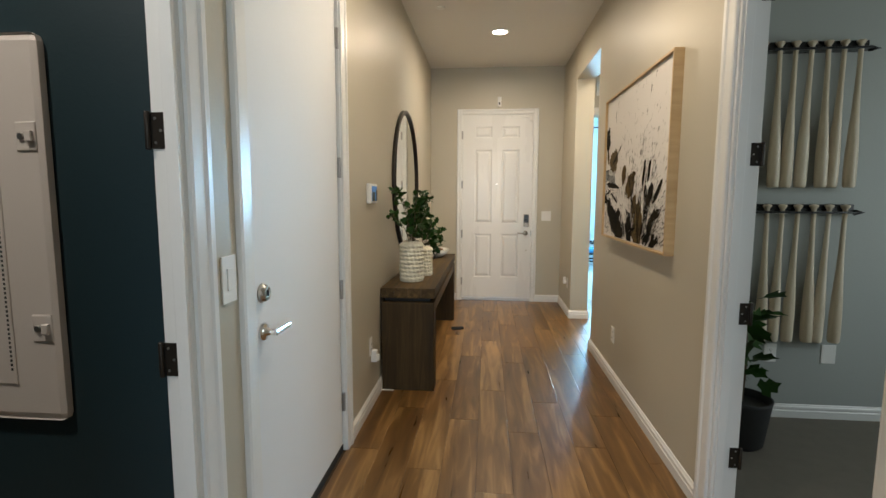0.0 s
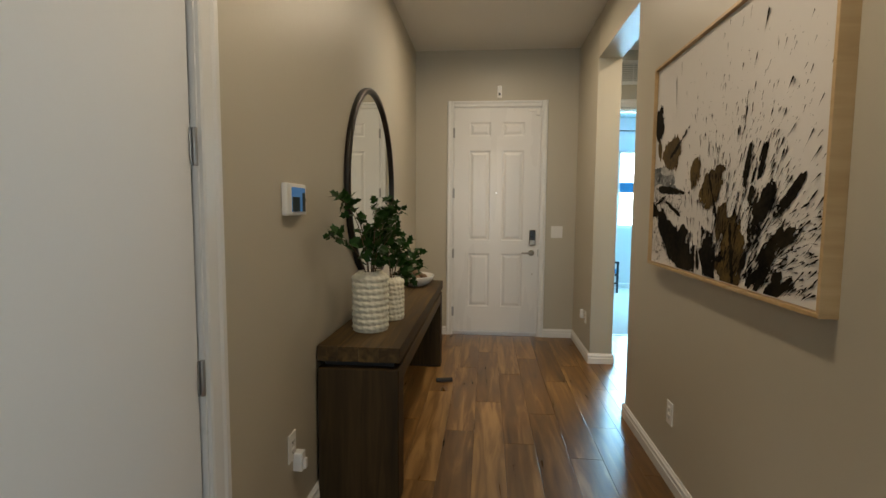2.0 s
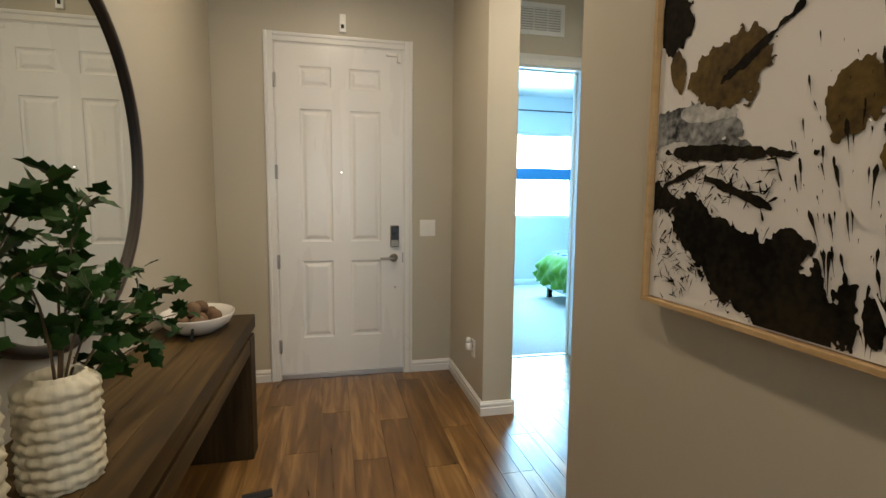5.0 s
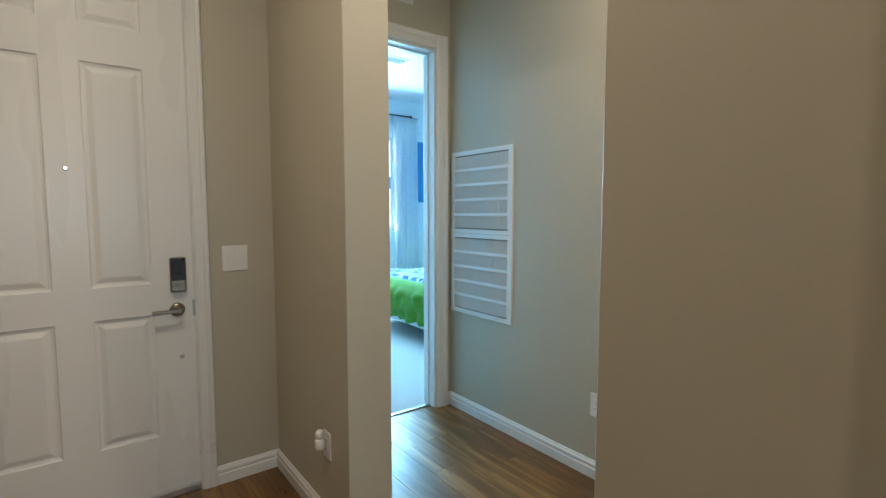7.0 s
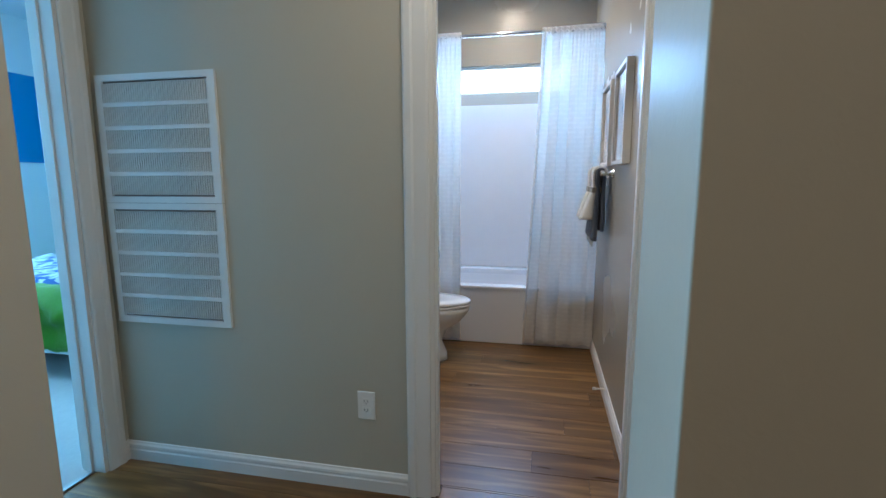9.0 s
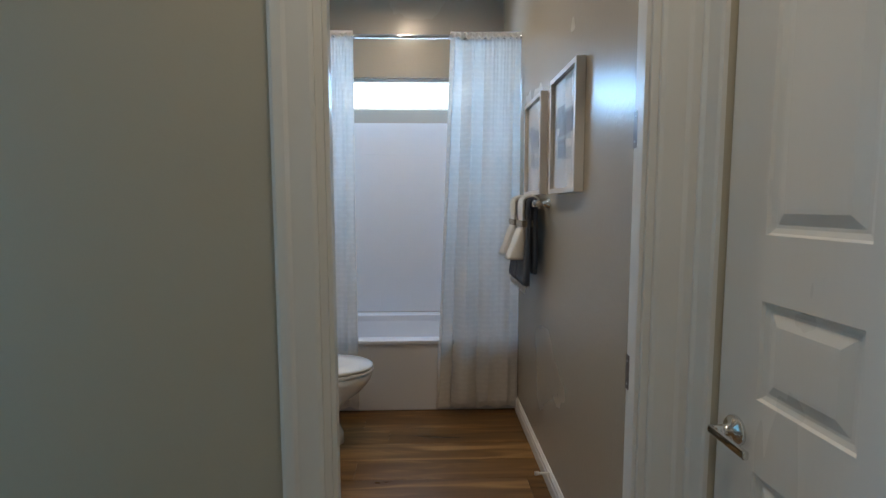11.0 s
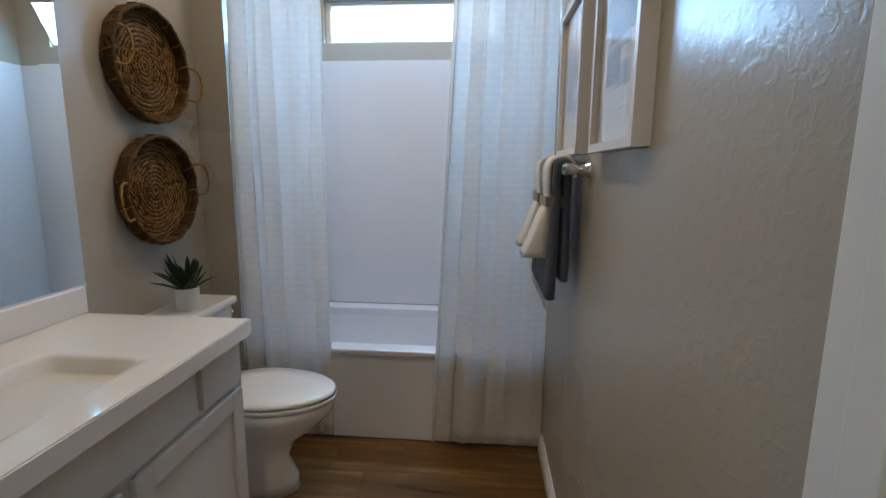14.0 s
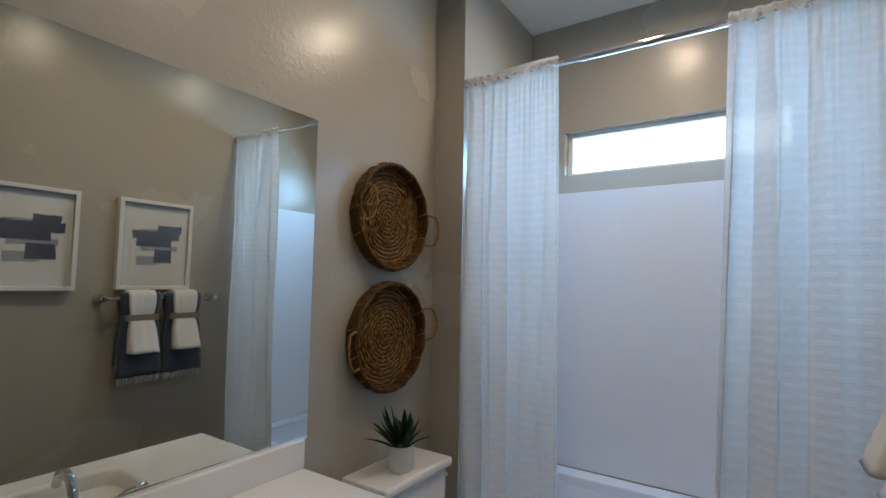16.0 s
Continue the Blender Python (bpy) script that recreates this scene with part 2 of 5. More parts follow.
BALL = paint("walnut_brown_ball", (0.16, 0.095, 0.05), 0.7, 0.4, 25, 0.9, 110)
RATTAN = paint("woven_seagrass", (0.072, 0.034, 0.007), 0.5, 0.85, 55, 1.0, 220, spec=0.2)
GOLDSTRAND = paint("golden_seagrass", (0.27, 0.130, 0.024), 0.34, 0.75, 70, 0.9, 220, spec=0.4)
CURTAIN = cloth("white_textured_curtain", (0.945, 0.90, 0.855), 0.85, 300, 0.4, 0.20)
_n, _l = CURTAIN.node_tree.nodes, CURTAIN.node_tree.links.new
_tc, _sep, _com = _n.new("ShaderNodeTexCoord"), _n.new("ShaderNodeSeparateXYZ"), _n.new("ShaderNodeCombineXYZ")
_l(_tc.outputs["Object"], _sep.inputs[0]), _l(_sep.outputs[0], _com.inputs[0]), _l(_sep.outputs[2], _com.inputs[1])
_bk = _n.new("ShaderNodeTexBrick")
_bk.offset, _bk.inputs["Scale"].default_value, _bk.inputs["Mortar Size"].default_value, _bk.inputs["Mortar Smooth"].default_value = 0.5, 1.0, 0.0125, 0.5
_bk.inputs["Brick Width"].default_value, _bk.inputs["Row Height"].default_value = 0.078, 0.034
_l(_com.outputs[0], _bk.inputs["Vector"])
_bp = _n.new("ShaderNodeBump")
_bp.invert = True
_bp.inputs["Strength"].default_value, _bp.inputs["Distance"].default_value = 0.26, 0.005
_inv = _n.new("ShaderNodeMath")
_inv.operation, _inv.inputs[1].default_value, _inv.inputs[2].default_value = "MULTIPLY_ADD", 0.035, 0.02
_clear, _thin = _n.new("ShaderNodeBsdfTransparent"), _n.new("ShaderNodeMixShader")
_l(_bk.outputs["Fac"], _inv.inputs[0]), _l(_inv.outputs[0], _thin.inputs[0])
_l(_n["Material Output"].inputs[0].links[0].from_socket, _thin.inputs[1]), _l(_clear.outputs[0], _thin.inputs[2])
_l(_thin.outputs[0], _n["Material Output"].inputs[0])
_l(_bk.outputs["Fac"], _bp.inputs["Height"]), _l(_bp.outputs[0], _n["Principled BSDF"].inputs["Normal"])
BAND = cloth("beige_cloth_band", (0.24, 0.21, 0.175), 0.9, 400, 0.5)
SHEER = cloth("white_sheer_curtain", (0.86, 0.88, 0.90), 0.85, 300, 0.3, 0.65)
WHITETOWEL = cloth("white_terry", (0.80, 0.775, 0.73), 0.95, 500, 0.8)
BLUETOWEL = cloth("slate_blue_terry", (0.055, 0.072, 0.11), 0.95, 500, 0.8)
GREENSPREAD = cloth("green_quilt", (0.12, 0.33, 0.02), 0.9, 60, 0.5, 0, 0.25)
BLUESPREAD = cloth("blue_white_throw", (0.03, 0.14, 0.42), 0.9, 200, 0.4)
_n, _l = BLUESPREAD.node_tree.nodes, BLUESPREAD.node_tree.links.new
_tc, _nz, _rp = _n.new("ShaderNodeTexCoord"), _n.new("ShaderNodeTexNoise"), _n.new("ShaderNodeValToRGB")
_nz.inputs["Scale"].default_value, _nz.inputs["Detail"].default_value, _nz.inputs["Distortion"].default_value = 7.0, 1.0, 2.0
_rp.color_ramp.elements[0].position, _rp.color_ramp.elements[1].position = 0.50, 0.53
_rp.color_ramp.elements[0].color, _rp.color_ramp.elements[1].color = (0.02, 0.12, 0.42, 1), (0.72, 0.78, 0.82, 1)
_l(_tc.outputs["Object"], _nz.inputs[0]), _l(_nz.outputs[0], _rp.inputs[0]), _l(_rp.outputs[0], _n["Principled BSDF"].inputs["Base Color"])
MATWHITE = paint("white_mat_board", (0.74, 0.74, 0.73), 0.8, 0.02, 5)
FRAMEW = paint("white_frame_paint", (0.70, 0.68, 0.66), 0.35, 0.03, 6)
WASHA = paint("grey_blue_watercolour", (0.07, 0.08, 0.12), 0.8, 0.5, 25)
WASHB = paint("pale_watercolour", (0.34, 0.36, 0.41), 0.8, 0.3, 25)
VENTBACK = paint("vent_shade_grey", (0.42, 0.42, 0.40), 0.8, 0.15, 30)
GALV = paint("vent_grey", (0.20, 0.17, 0.16), 0.8, 0.15, 30)
DAY = glow("bright_sky_glow", (0.84, 0.94, 1.0), 11.0)
CANGLOW = glow("lamp_diffuser_glow", (1.0, 0.88, 0.70), 14.0)
SCREEN = glow("lit_screen", (0.05, 0.17, 0.40), 0.35)
PEEP = glow("peephole_daylight", (1.0, 1.0, 1.0), 3.0)
MIRROR, mt, mb = nodes_of("mirror_silver")
mb.inputs["Base Color"].default_value, mb.inputs["Metallic"].default_value, mb.inputs["Roughness"].default_value = (0.70, 0.71, 0.655, 1), 1.0, 0.01
GLASS, gt, gb = nodes_of("clear_glass")
gb.inputs["Transmission Weight"].default_value, gb.inputs["Roughness"].default_value, gb.inputs["IOR"].default_value = 1.0, 0.0, 1.45


# ---------------------------------------------------------------- mesh helpers
def boxes(*bs, bevel=0.0):
    """Boxes from corner to corner, x0 y0 z0 x1 y1 z1, in one bmesh."""
    bm = bmesh.new()
    for x0, y0, z0, x1, y1, z1 in bs:
        r = bmesh.ops.create_cube(bm, size=1)
        for v in r["verts"]:
            v.co = Vector(((x0 + x1) / 2 + v.co.x * (x1 - x0), (y0 + y1) / 2 + v.co.y * (y1 - y0), (z0 + z1) / 2 + v.co.z * (z1 - z0)))
    if bevel:
        bmesh.ops.bevel(bm, geom=bm.edges[:], offset=bevel, segments=2, affect="EDGES", profile=0.5)
    return bm


def lathe(profile, steps=32, centre=(0, 0, 0), wobble=None):
    """A surface turned about z from (radius, height) pairs."""
    bm = bmesh.new()
    rings = []
    for r, z in profile:
        rings.append([bm.verts.new((centre[0] + (r + (wobble(k, z) if wobble else 0)) * math.cos(k / steps * math.tau),
                                    centre[1] + (r + (wobble(k, z) if wobble else 0)) * math.sin(k / steps * math.tau), centre[2] + z)) for k in range(steps)])
    for a, b in zip(rings, rings[1:]):
        for k in range(steps):
            bm.faces.new((a[k], a[(k + 1) % steps], b[(k + 1) % steps], b[k]))
    bm.faces.new(rings[0][::-1]), bm.faces.new(rings[-1])
    return smooth(bm)


def smooth(bm):
    for f in bm.faces:
        f.smooth = len(f.verts) < 9
    return bm


def tube(points, radius, steps=8, taper=1.0):
    """A round bar along points."""
    bm = bmesh.new()
    pts = [Vector(p) for p in points]
    rings, up = [], Vector((0.013, 0.021, 1))
    for i, p in enumerate(pts):
        d = (pts[min(i + 1, len(pts) - 1)] - pts[max(i - 1, 0)]).normalized()
        side = d.cross(up)
        side = (side if side.length > 0.05 else d.cross(Vector((1, 0.1, 0)))).normalized()
        top = side.cross(d)
        r = radius * (1 + (taper - 1) * i / max(1, len(pts) - 1))
        rings.append([bm.verts.new(p + r * (math.cos(k / steps * math.tau) * side + math.sin(k / steps * math.tau) * top)) for k in range(steps)])
    for a, b in zip(rings, rings[1:]):
        for k in range(steps):
            bm.faces.new((a[k], a[(k + 1) % steps], b[(k + 1) % steps], b[k]))
    bm.faces.new(rings[0][::-1]), bm.faces.new(rings[-1])
    return smooth(bm)


def prism(outline, x0, x1):
    """An outline in (y, z) pushed along x."""
    bm = bmesh.new()
    a = [bm.verts.new((x0, y, z)) for y, z in outline]
    b = [bm.verts.new((x1, y, z)) for y, z in outline]
    for k in range(len(a)):
        j = (k + 1) % len(a)
        bm.faces.new((a[k], a[j], b[j], b[k]))
    bm.faces.new(a[::-1]), bm.faces.new(b)
    bmesh.ops.recalc_face_normals(bm, faces=bm.faces[:])
    return bm


def moved(bm, m):
    bmesh.ops.transform(bm, matrix=m, verts=bm.verts[:])
    return bm


def joined(*bms):
    out = bmesh.new()
    for b in bms:
        me = bpy.data.meshes.new("tmp")
        b.to_mesh(me), b.free()
        out.from_mesh(me)
        bpy.data.meshes.remove(me)
    return out


def mesh_of(name, bm, material):
    me = bpy.data.meshes.new(name)
    bmesh.ops.recalc_face_normals(bm, faces=bm.faces[:])
    bm.to_mesh(me), bm.free()
    me.materials.append(material)
    return me


def part(name, bm, material, parent, label="", kind=""):
    ob = new(name, mesh_of(name, bm, material))
    ob.parent = parent
    return tagged(ob, label, "", "", kind)


def solid(name, bm, material, label="", category="", group="", kind="", at=None):
    """A top-level thing that is one mesh."""
    ob = new(name, mesh_of(name, bm, material))
    if at is not None:
        ob.matrix_world = at
    return tagged(ob, label, category, group, kind)


def thing(name, at, label, category, group="", kind=""):
    """An Empty at a thing's base, to hold its parts."""
    ob = new(name)
    ob.empty_display_size = 0.05
    ob.matrix_world = at
    return tagged(ob, label, category, group, kind)


def structure(name, bm, material, label, category):
    return solid(name, bm, material, label, category, "", "structure")


# the four ways a wall can face: local x along it, local -y out of it
NORTH_WALL, WEST_WALL, EAST_WALL, SOUTH_WALL = 0, 90, -90, 180
HALL_C, BATH_C, DOOR_T = 3.05, 2.95, 2.45

# ---------------------------------------------------------------- walls
structure("wall_hall_west", boxes((-0.92, -1.5, FZ, -0.80, 0.25, HALL_C), (-0.875, 0.25, DOOR_T, -0.80, 1.118, HALL_C), (-0.875, 1.118, FZ, -0.80, 1.43, HALL_C),
          (-0.92, 1.43, DOOR_T + 0.01, -0.80, 2.415, HALL_C), (-0.92, 2.415, FZ, -0.80, 6.55, HALL_C)), WALL, "greige painted hallway wall with light trowel texture", "wall")
structure("wall_hall_north", boxes((-0.80, 6.40, FZ, -0.385, 6.55, HALL_C), (-0.385, 6.40, DOOR_T + 0.01, 0.55, 6.55, HALL_C), (0.55, 6.40, FZ, 1.13, 6.55, HALL_C)),
          WALL, "greige painted end wall around the front door", "wall")
def bullnosed(x0, y0, x1, y1, r=0.004, end=1):
    """A wall end in plan with both corners of its free end rounded."""
    ye, yb = (y1, y0) if end > 0 else (y0, y1)
    pts = [(x0, yb), (x1, yb)]
    for cx, a0 in ((x1 - r, 0), (x0 + r, 90)):
        pts += [(cx + r * math.cos(radians(a0 + a)), ye - end * r + end * r * math.sin(radians(a0 + a))) for a in (0, 15, 30, 45, 60, 75, 90)]
    return moved(prism(pts, FZ, HALL_C), Matrix(((0, 1, 0, 0), (0, 0, 1, 0), (1, 0, 0, 0), (0, 0, 0, 1))))


structure("wall_hall_east", joined(bullnosed(0.93, 3.2, 1.20, 4.397), bullnosed(0.93, 5.53, 1.13, 6.40, end=-1), boxes((0.93, -1.5, FZ, 1.05, 1.15, HALL_C), (0.93, 1.15, DOOR_T, 1.035, 1.998, HALL_C), (0.93, 1.998, FZ, 1.035, 3.2, HALL_C), (0.932, 4.36, 2.68, 1.128, 5.57, HALL_C))), WALL, "greige hallway wall with a cased-less opening", "wall")
structure("wall_vestibule_north", boxes((1.13, 6.50, FZ, 1.305, 6.62, HALL_C), (1.305, 6.50, DOOR_T, 2.08, 6.62, HALL_C), (2.08, 6.50, FZ, 5.12, 6.62, HALL_C)), WALL, "greige wall around the bedroom doorway", "wall")
structure("wall_vestibule_east", boxes((2.20, 4.04, FZ, 2.285, 4.197, HALL_C), (2.20, 4.197, DOOR_T, 2.285, 4.985, HALL_C), (2.20, 4.985, FZ, 2.285, 6.50, HALL_C)), WALL, "greige wall with the return air grille", "wall")
structure("wall_vestibule_south", boxes((1.20, 3.97, FZ, 1.335, 4.09, HALL_C), (1.335, 3.97, DOOR_T, 2.115, 4.09, HALL_C), (2.115, 3.97, FZ, 2.285, 4.09, HALL_C)), WALL, "greige wall around the closet door", "wall")
structure("wall_bath_south", boxes((2.285, 4.03, FZ, 5.05, 4.145, BATH_C)), BATHWALL, "grey semi-gloss bathroom wall with trowel texture", "wall")
structure("wall_bath_north", boxes((2.285, 5.785, FZ, 4.12, 5.92, BATH_C), (4.12, 5.63, FZ, 5.05, 5.92, BATH_C)), BATHWALL, "grey semi-gloss bathroom wall behind the mirror", "wall")
structure("wall_bath_west", boxes((2.285, 4.145, FZ, 2.289, 4.197, BATH_C), (2.285, 4.197, DOOR_T, 2.289, 4.985, BATH_C), (2.285, 4.985, FZ, 2.289, 5.785, BATH_C)), BATHWALL, "grey bathroom wall around the doorway", "wall")
structure("wall_bath_east", boxes((4.90, 4.145, FZ, 5.05, 5.63, 2.075), (4.90, 4.145, 2.325, 5.05, 5.63, BATH_C), (4.90, 4.145, 2.075, 5.05, 4.36, 2.325), (4.90, 5.43, 2.075, 5.05, 5.63, 2.325)),
          BATHWALL, "grey bathroom wall with a narrow high window", "wall")
structure("wall_closet_north", boxes((-2.6, 1.13, FZ, -0.875, 1.25, HALL_C)), NAVY, "dark navy painted wall of the side room", "wall")
structure("wall_closet_rest", boxes((-2.7, -0.3, FZ, -2.6, 1.25, HALL_C), (-2.6, -0.4, FZ, -0.92, -0.3, HALL_C)), NAVY, "dark navy painted walls of the side room", "wall")
structure("wall_gym_north", boxes((1.035, 3.08, FZ, 4.0, 3.2, HALL_C)), GYMWALL, "grey-green painted wall with bat racks", "wall")
structure("wall_gym_rest", boxes((4.0, -0.5, FZ, 4.1, 3.2, 0.9), (4.0, -0.5, 2.3, 4.1, 3.2, HALL_C), (4.0, -0.5, 0.9, 4.1, 0.7, 2.3), (4.0, 2.1, 0.9, 4.1, 3.2, 2.3), (1.05, -0.6, FZ, 4.1, -0.5, HALL_C)), GYMWALL, "grey-green painted walls of the side room", "wall")
structure("wall_bedroom_north", boxes((0.9, 10.0, FZ, 2.3, 10.12, HALL_C), (2.3, 10.0, FZ, 3.87, 10.12, 1.07), (2.3, 10.0, 2.43, 3.87, 10.12, HALL_C), (3.87, 10.0, FZ, 5.12, 10.12, HALL_C)), BEDWALL, "pale painted bedroom wall with a window", "wall")
structure("wall_bedroom_rest", boxes((5.0, 6.62, FZ, 5.12, 10.0, HALL_C), (0.9, 6.62, FZ, 1.0, 10.0, HALL_C), (1.0, 6.62, FZ, 1.305, 6.632, HALL_C), (2.08, 6.62, FZ, 5.0, 6.632, HALL_C), (1.305, 6.62, DOOR_T, 2.08, 6.632, HALL_C)), BEDWALL, "pale painted bedroom walls", "wall")
structure("wall_band", boxes((3.95, 9.994, 1.50, 5.0, 10.0, 2.42), (4.994, 6.7, 1.50, 5.0, 9.994, 2.42)), BLUEBAND, "royal blue painted band along the bedroom walls", "wall")
structure("wall_great_room", boxes((-3.1, -5.0, FZ, -3.0, -1.5, HALL_C), (3.0, -5.0, FZ, 3.1, -1.5, HALL_C), (-3.0, -1.6, FZ, -0.92, -1.5, HALL_C), (1.05, -1.6, FZ, 3.0, -1.5, HALL_C),
          (-3.1, -5.1, FZ, 3.1, -5.0, 0.7), (-3.1, -5.1, 2.5, 3.1, -5.0, HALL_C), (-3.1, -5.1, 0.7, -1.2, -5.0, 2.5), (1.2, -5.1, 0.7, 3.1, -5.0, 2.5)), WALL, "greige walls of the great room behind", "wall")
structure("ceiling_hall", boxes((-3.1, -5.1, HALL_C, 2.285, 6.62, HALL_C + 0.1)), CEIL, "off-white painted ceiling of the hallway", "ceiling")
structure("ceiling_bath", boxes((2.2851, 4.0, BATH_C, 5.05, 5.95, BATH_C + 0.1)), CEIL, "off-white painted bathroom ceiling", "ceiling")
structure("ceiling_bedroom", boxes((0.9, 6.62, 3.0, 5.12, 10.12, 3.12)), BEDWALL, "pale bedroom ceiling", "ceiling")
structure("ceiling_gym", boxes((2.285, -0.6, HALL_C, 4.1, 3.2, HALL_C + 0.1)), CEIL, "off-white ceiling of the side room", "ceiling")
structure("floor_bedroom", boxes((0.9, 6.57, -0.13, 5.12, 10.12, FZ + 0.004)), CARPET, "pale grey cut-pile carpet", "floor")
structure("floor_gym", boxes((0.99, -0.6, -0.13, 4.1, 3.2, FZ + 0.006)), GYMCARPET, "taupe carpet of the side room", "floor")
structure("floor_closet", boxes((-2.7, -0.4, -0.13, -0.86, 1.25, FZ + 0.004)), GYMCARPET, "dark carpet of the side room", "floor")
floor = structure("floor", boxes((-0.92, -1.6, -0.13, 0.99, 6.55, FZ - 0.004), (1.13, 3.92, -0.13, 2.2, 6.57, FZ - 0.004), (0.99, 3.2, -0.13, 1.13, 6.55, FZ - 0.004), (2.2, 4.03, -0.13, 5.05, 5.92, FZ - 0.004), (-3.1, -5.1, -0.13, 3.1, -1.6, FZ - 0.004)), SUBFLOOR, "warm brown oak-look vinyl plank floor", "floor")

# ---------------------------------------------------------------- trim
BASE = [(0, 0), (-0.016, 0), (-0.016, 0.050), (-0.0115, 0.055), (-0.0115, 0.060), (-0.015, 0.065), (-0.014, 0.076), (-0.008, 0.083), (-0.005, 0.090), (0, 0.092)]
CASE = [(0, 0), (0, -0.010), (0.008, -0.014), (0.052, -0.015), (0.060, -0.021), (0.080, -0.021), (0.088, -0.016), (0.09, 0)]


def baseboard(x, y, facing, length):
    """A run of baseboard that starts at x, y and goes along the wall's local x."""
    return moved(prism(BASE, 0, length), pose(x, y, FZ, 0, 0, facing))


def trim(name, bm, label="white painted moulded baseboard"):
    return structure(name, bm, TRIM, label, name.split("_")[0])


trim("baseboard_hall_west", joined(baseboard(-0.80, 1.21, 90, 0.13), baseboard(-0.80, 2.50, 90, 3.9)))
trim("baseboard_hall_north", joined(baseboard(-0.80, 6.40, 0, 0.345), baseboard(0.615, 6.40, 0, 0.315)))
trim("baseboard_hall_east", joined(baseboard(0.93, 4.397, -90, 2.297), baseboard(0.93, 6.40, -90, 0.87)))
trim("baseboard_opening", joined(baseboard(0.914, 5.53, 0, 0.232), baseboard(1.216, 4.397, 180, 0.302), baseboard(1.13, 5.514, 90, 0.986), baseboard(1.20, 4.09, 90, 0.307)))
trim("baseboard_vestibule", joined(baseboard(2.20, 6.50, -90, 1.415), baseboard(1.13, 6.50, 0, 0.09), baseboard(2.17, 6.50, 0, 0.03)))
trim("baseboard_bath", joined(baseboard(4.15, 4.145, 180, 1.83), baseboard(3.40, 5.785, 0, 0.72)))
trim("baseboard_gym", baseboard(1.05, 3.08, 0, 2.95))
trim("baseboard_closet", baseboard(-2.6, 1.13, 0, 1.68))
trim("baseboard_bedroom", joined(baseboard(1.0, 10.0, 0, 4.0), baseboard(5.0, 10.0, -90, 3.3)))


def casing(width, height, w=0.09):
    """Door casing in local coordinates round an opening from x 0 to width."""
    k = w / 0.09
    left = moved(prism([(y, z) for y, z in CASE], FZ, height + w), Matrix(((0, -k, 0, 0), (0, 0, 1, 0), (1, 0, 0, 0), (0, 0, 0, 1))))
    right = moved(prism([(y, z) for y, z in CASE], FZ, height + w), Matrix(((0, k, 0, width), (0, 0, 1, 0), (1, 0, 0, 0), (0, 0, 0, 1))))
    head = moved(prism([(y, z) for y, z in CASE], 0, width), Matrix(((1, 0, 0, 0), (0, 0, 1, 0), (0, k, 0, height), (0, 0, 0, 1))))
    return joined(left, right, head)


def jamb(width, height, deep, stop=0.5):
    t = 0.018
    return boxes((-0.002, 0.001, FZ, t, deep, height - t), (width - t, 0.001, FZ, width + 0.002, deep, height - t), (-0.002, 0.001, height - t, width + 0.002, deep, height + 0.002),
                 (t, deep * stop, FZ, t + 0.011, deep * stop + 0.034, height - t - 0.011), (width - t - 0.011, deep * stop, FZ, width - t, deep * stop + 0.034, height - t - 0.011),
                 (t, deep * stop, height - t - 0.011, width - t, deep * stop + 0.034, height - t), bevel=0.0015)


def doorway(name, x, y, facing, width, height, deep, hinges=(), w=0.09, back=True, stop=0.5):
    """Jamb and casing of an opening; hinge leaves on the jamb at 'lo' or 'hi' along local x."""
    d = thing(name, pose(x, y, 0, 0, 0, facing), "white painted door frame with moulded casing, door removed", "door frame", "", "structure")
    part("jamb", jamb(width, height, deep, stop), TRIM, d)
    part("casing", casing(width, height, w), TRIM, d)
    if back:
        part("back_casing", moved(casing(width, height, w), pose(width, deep, 0, 0, 0, 180)), TRIM, d)
    for side, depth, z, m in hinges:
        x0, x1 = (0.018, 0.021) if side == "lo" else (width - 0.021, width - 0.018)
        xk = 0.024 if side == "lo" else width - 0.024
        leaf = part("hinge", boxes((x0, depth - 0.018, z - 0.045, x1, depth + 0.018, z + 0.045), bevel=0.001), m, d, "steel hinge leaf left on the jamb")
        if m is BRONZE:
            part("knuckle", lathe([(0.006, -0.047), (0.0075, -0.044), (0.0075, 0.044), (0.006, 0.047)], 10, (xk, depth + 0.024, z)), m, leaf)
        for dz in (-0.03, 0, 0.03):
            part("screw", moved(lathe([(0.004, 0), (0.0035, 0.0012)], 10), pose(x1 if side == "lo" else x0, depth + (0.006 if dz else -0.008), z + dz, 0, 90 if side == "lo" else -90, 0)), STEEL, leaf)
    return d


doorway("door_frame_closet", -0.80, 0.25, 90, 0.868, DOOR_T, 0.075, [("hi", 0.058, z, BRONZE) for z in (2.17, 1.535, 0.945, 0.27)], 0.09, False, 0.02)
doorway("door_frame_gym", 0.93, 1.998, -90, 0.848, DOOR_T, 0.105, [("lo", 0.087, z, BRONZE) for z in (2.17, 1.545, 0.90, 0.277)], 0.095, False, 0.12)
doorway("door_frame_bedroom", 1.305, 6.50, 0, 0.775, DOOR_T, 0.13, [])
doorway("door_frame_bath", 2.20, 4.985, -90, 0.788, DOOR_T, 0.085, [("hi", 0.066, z, HINGEDARK) for z in (2.17, 1.524, 0.907, 0.27)], 0.10, False, 0.12)

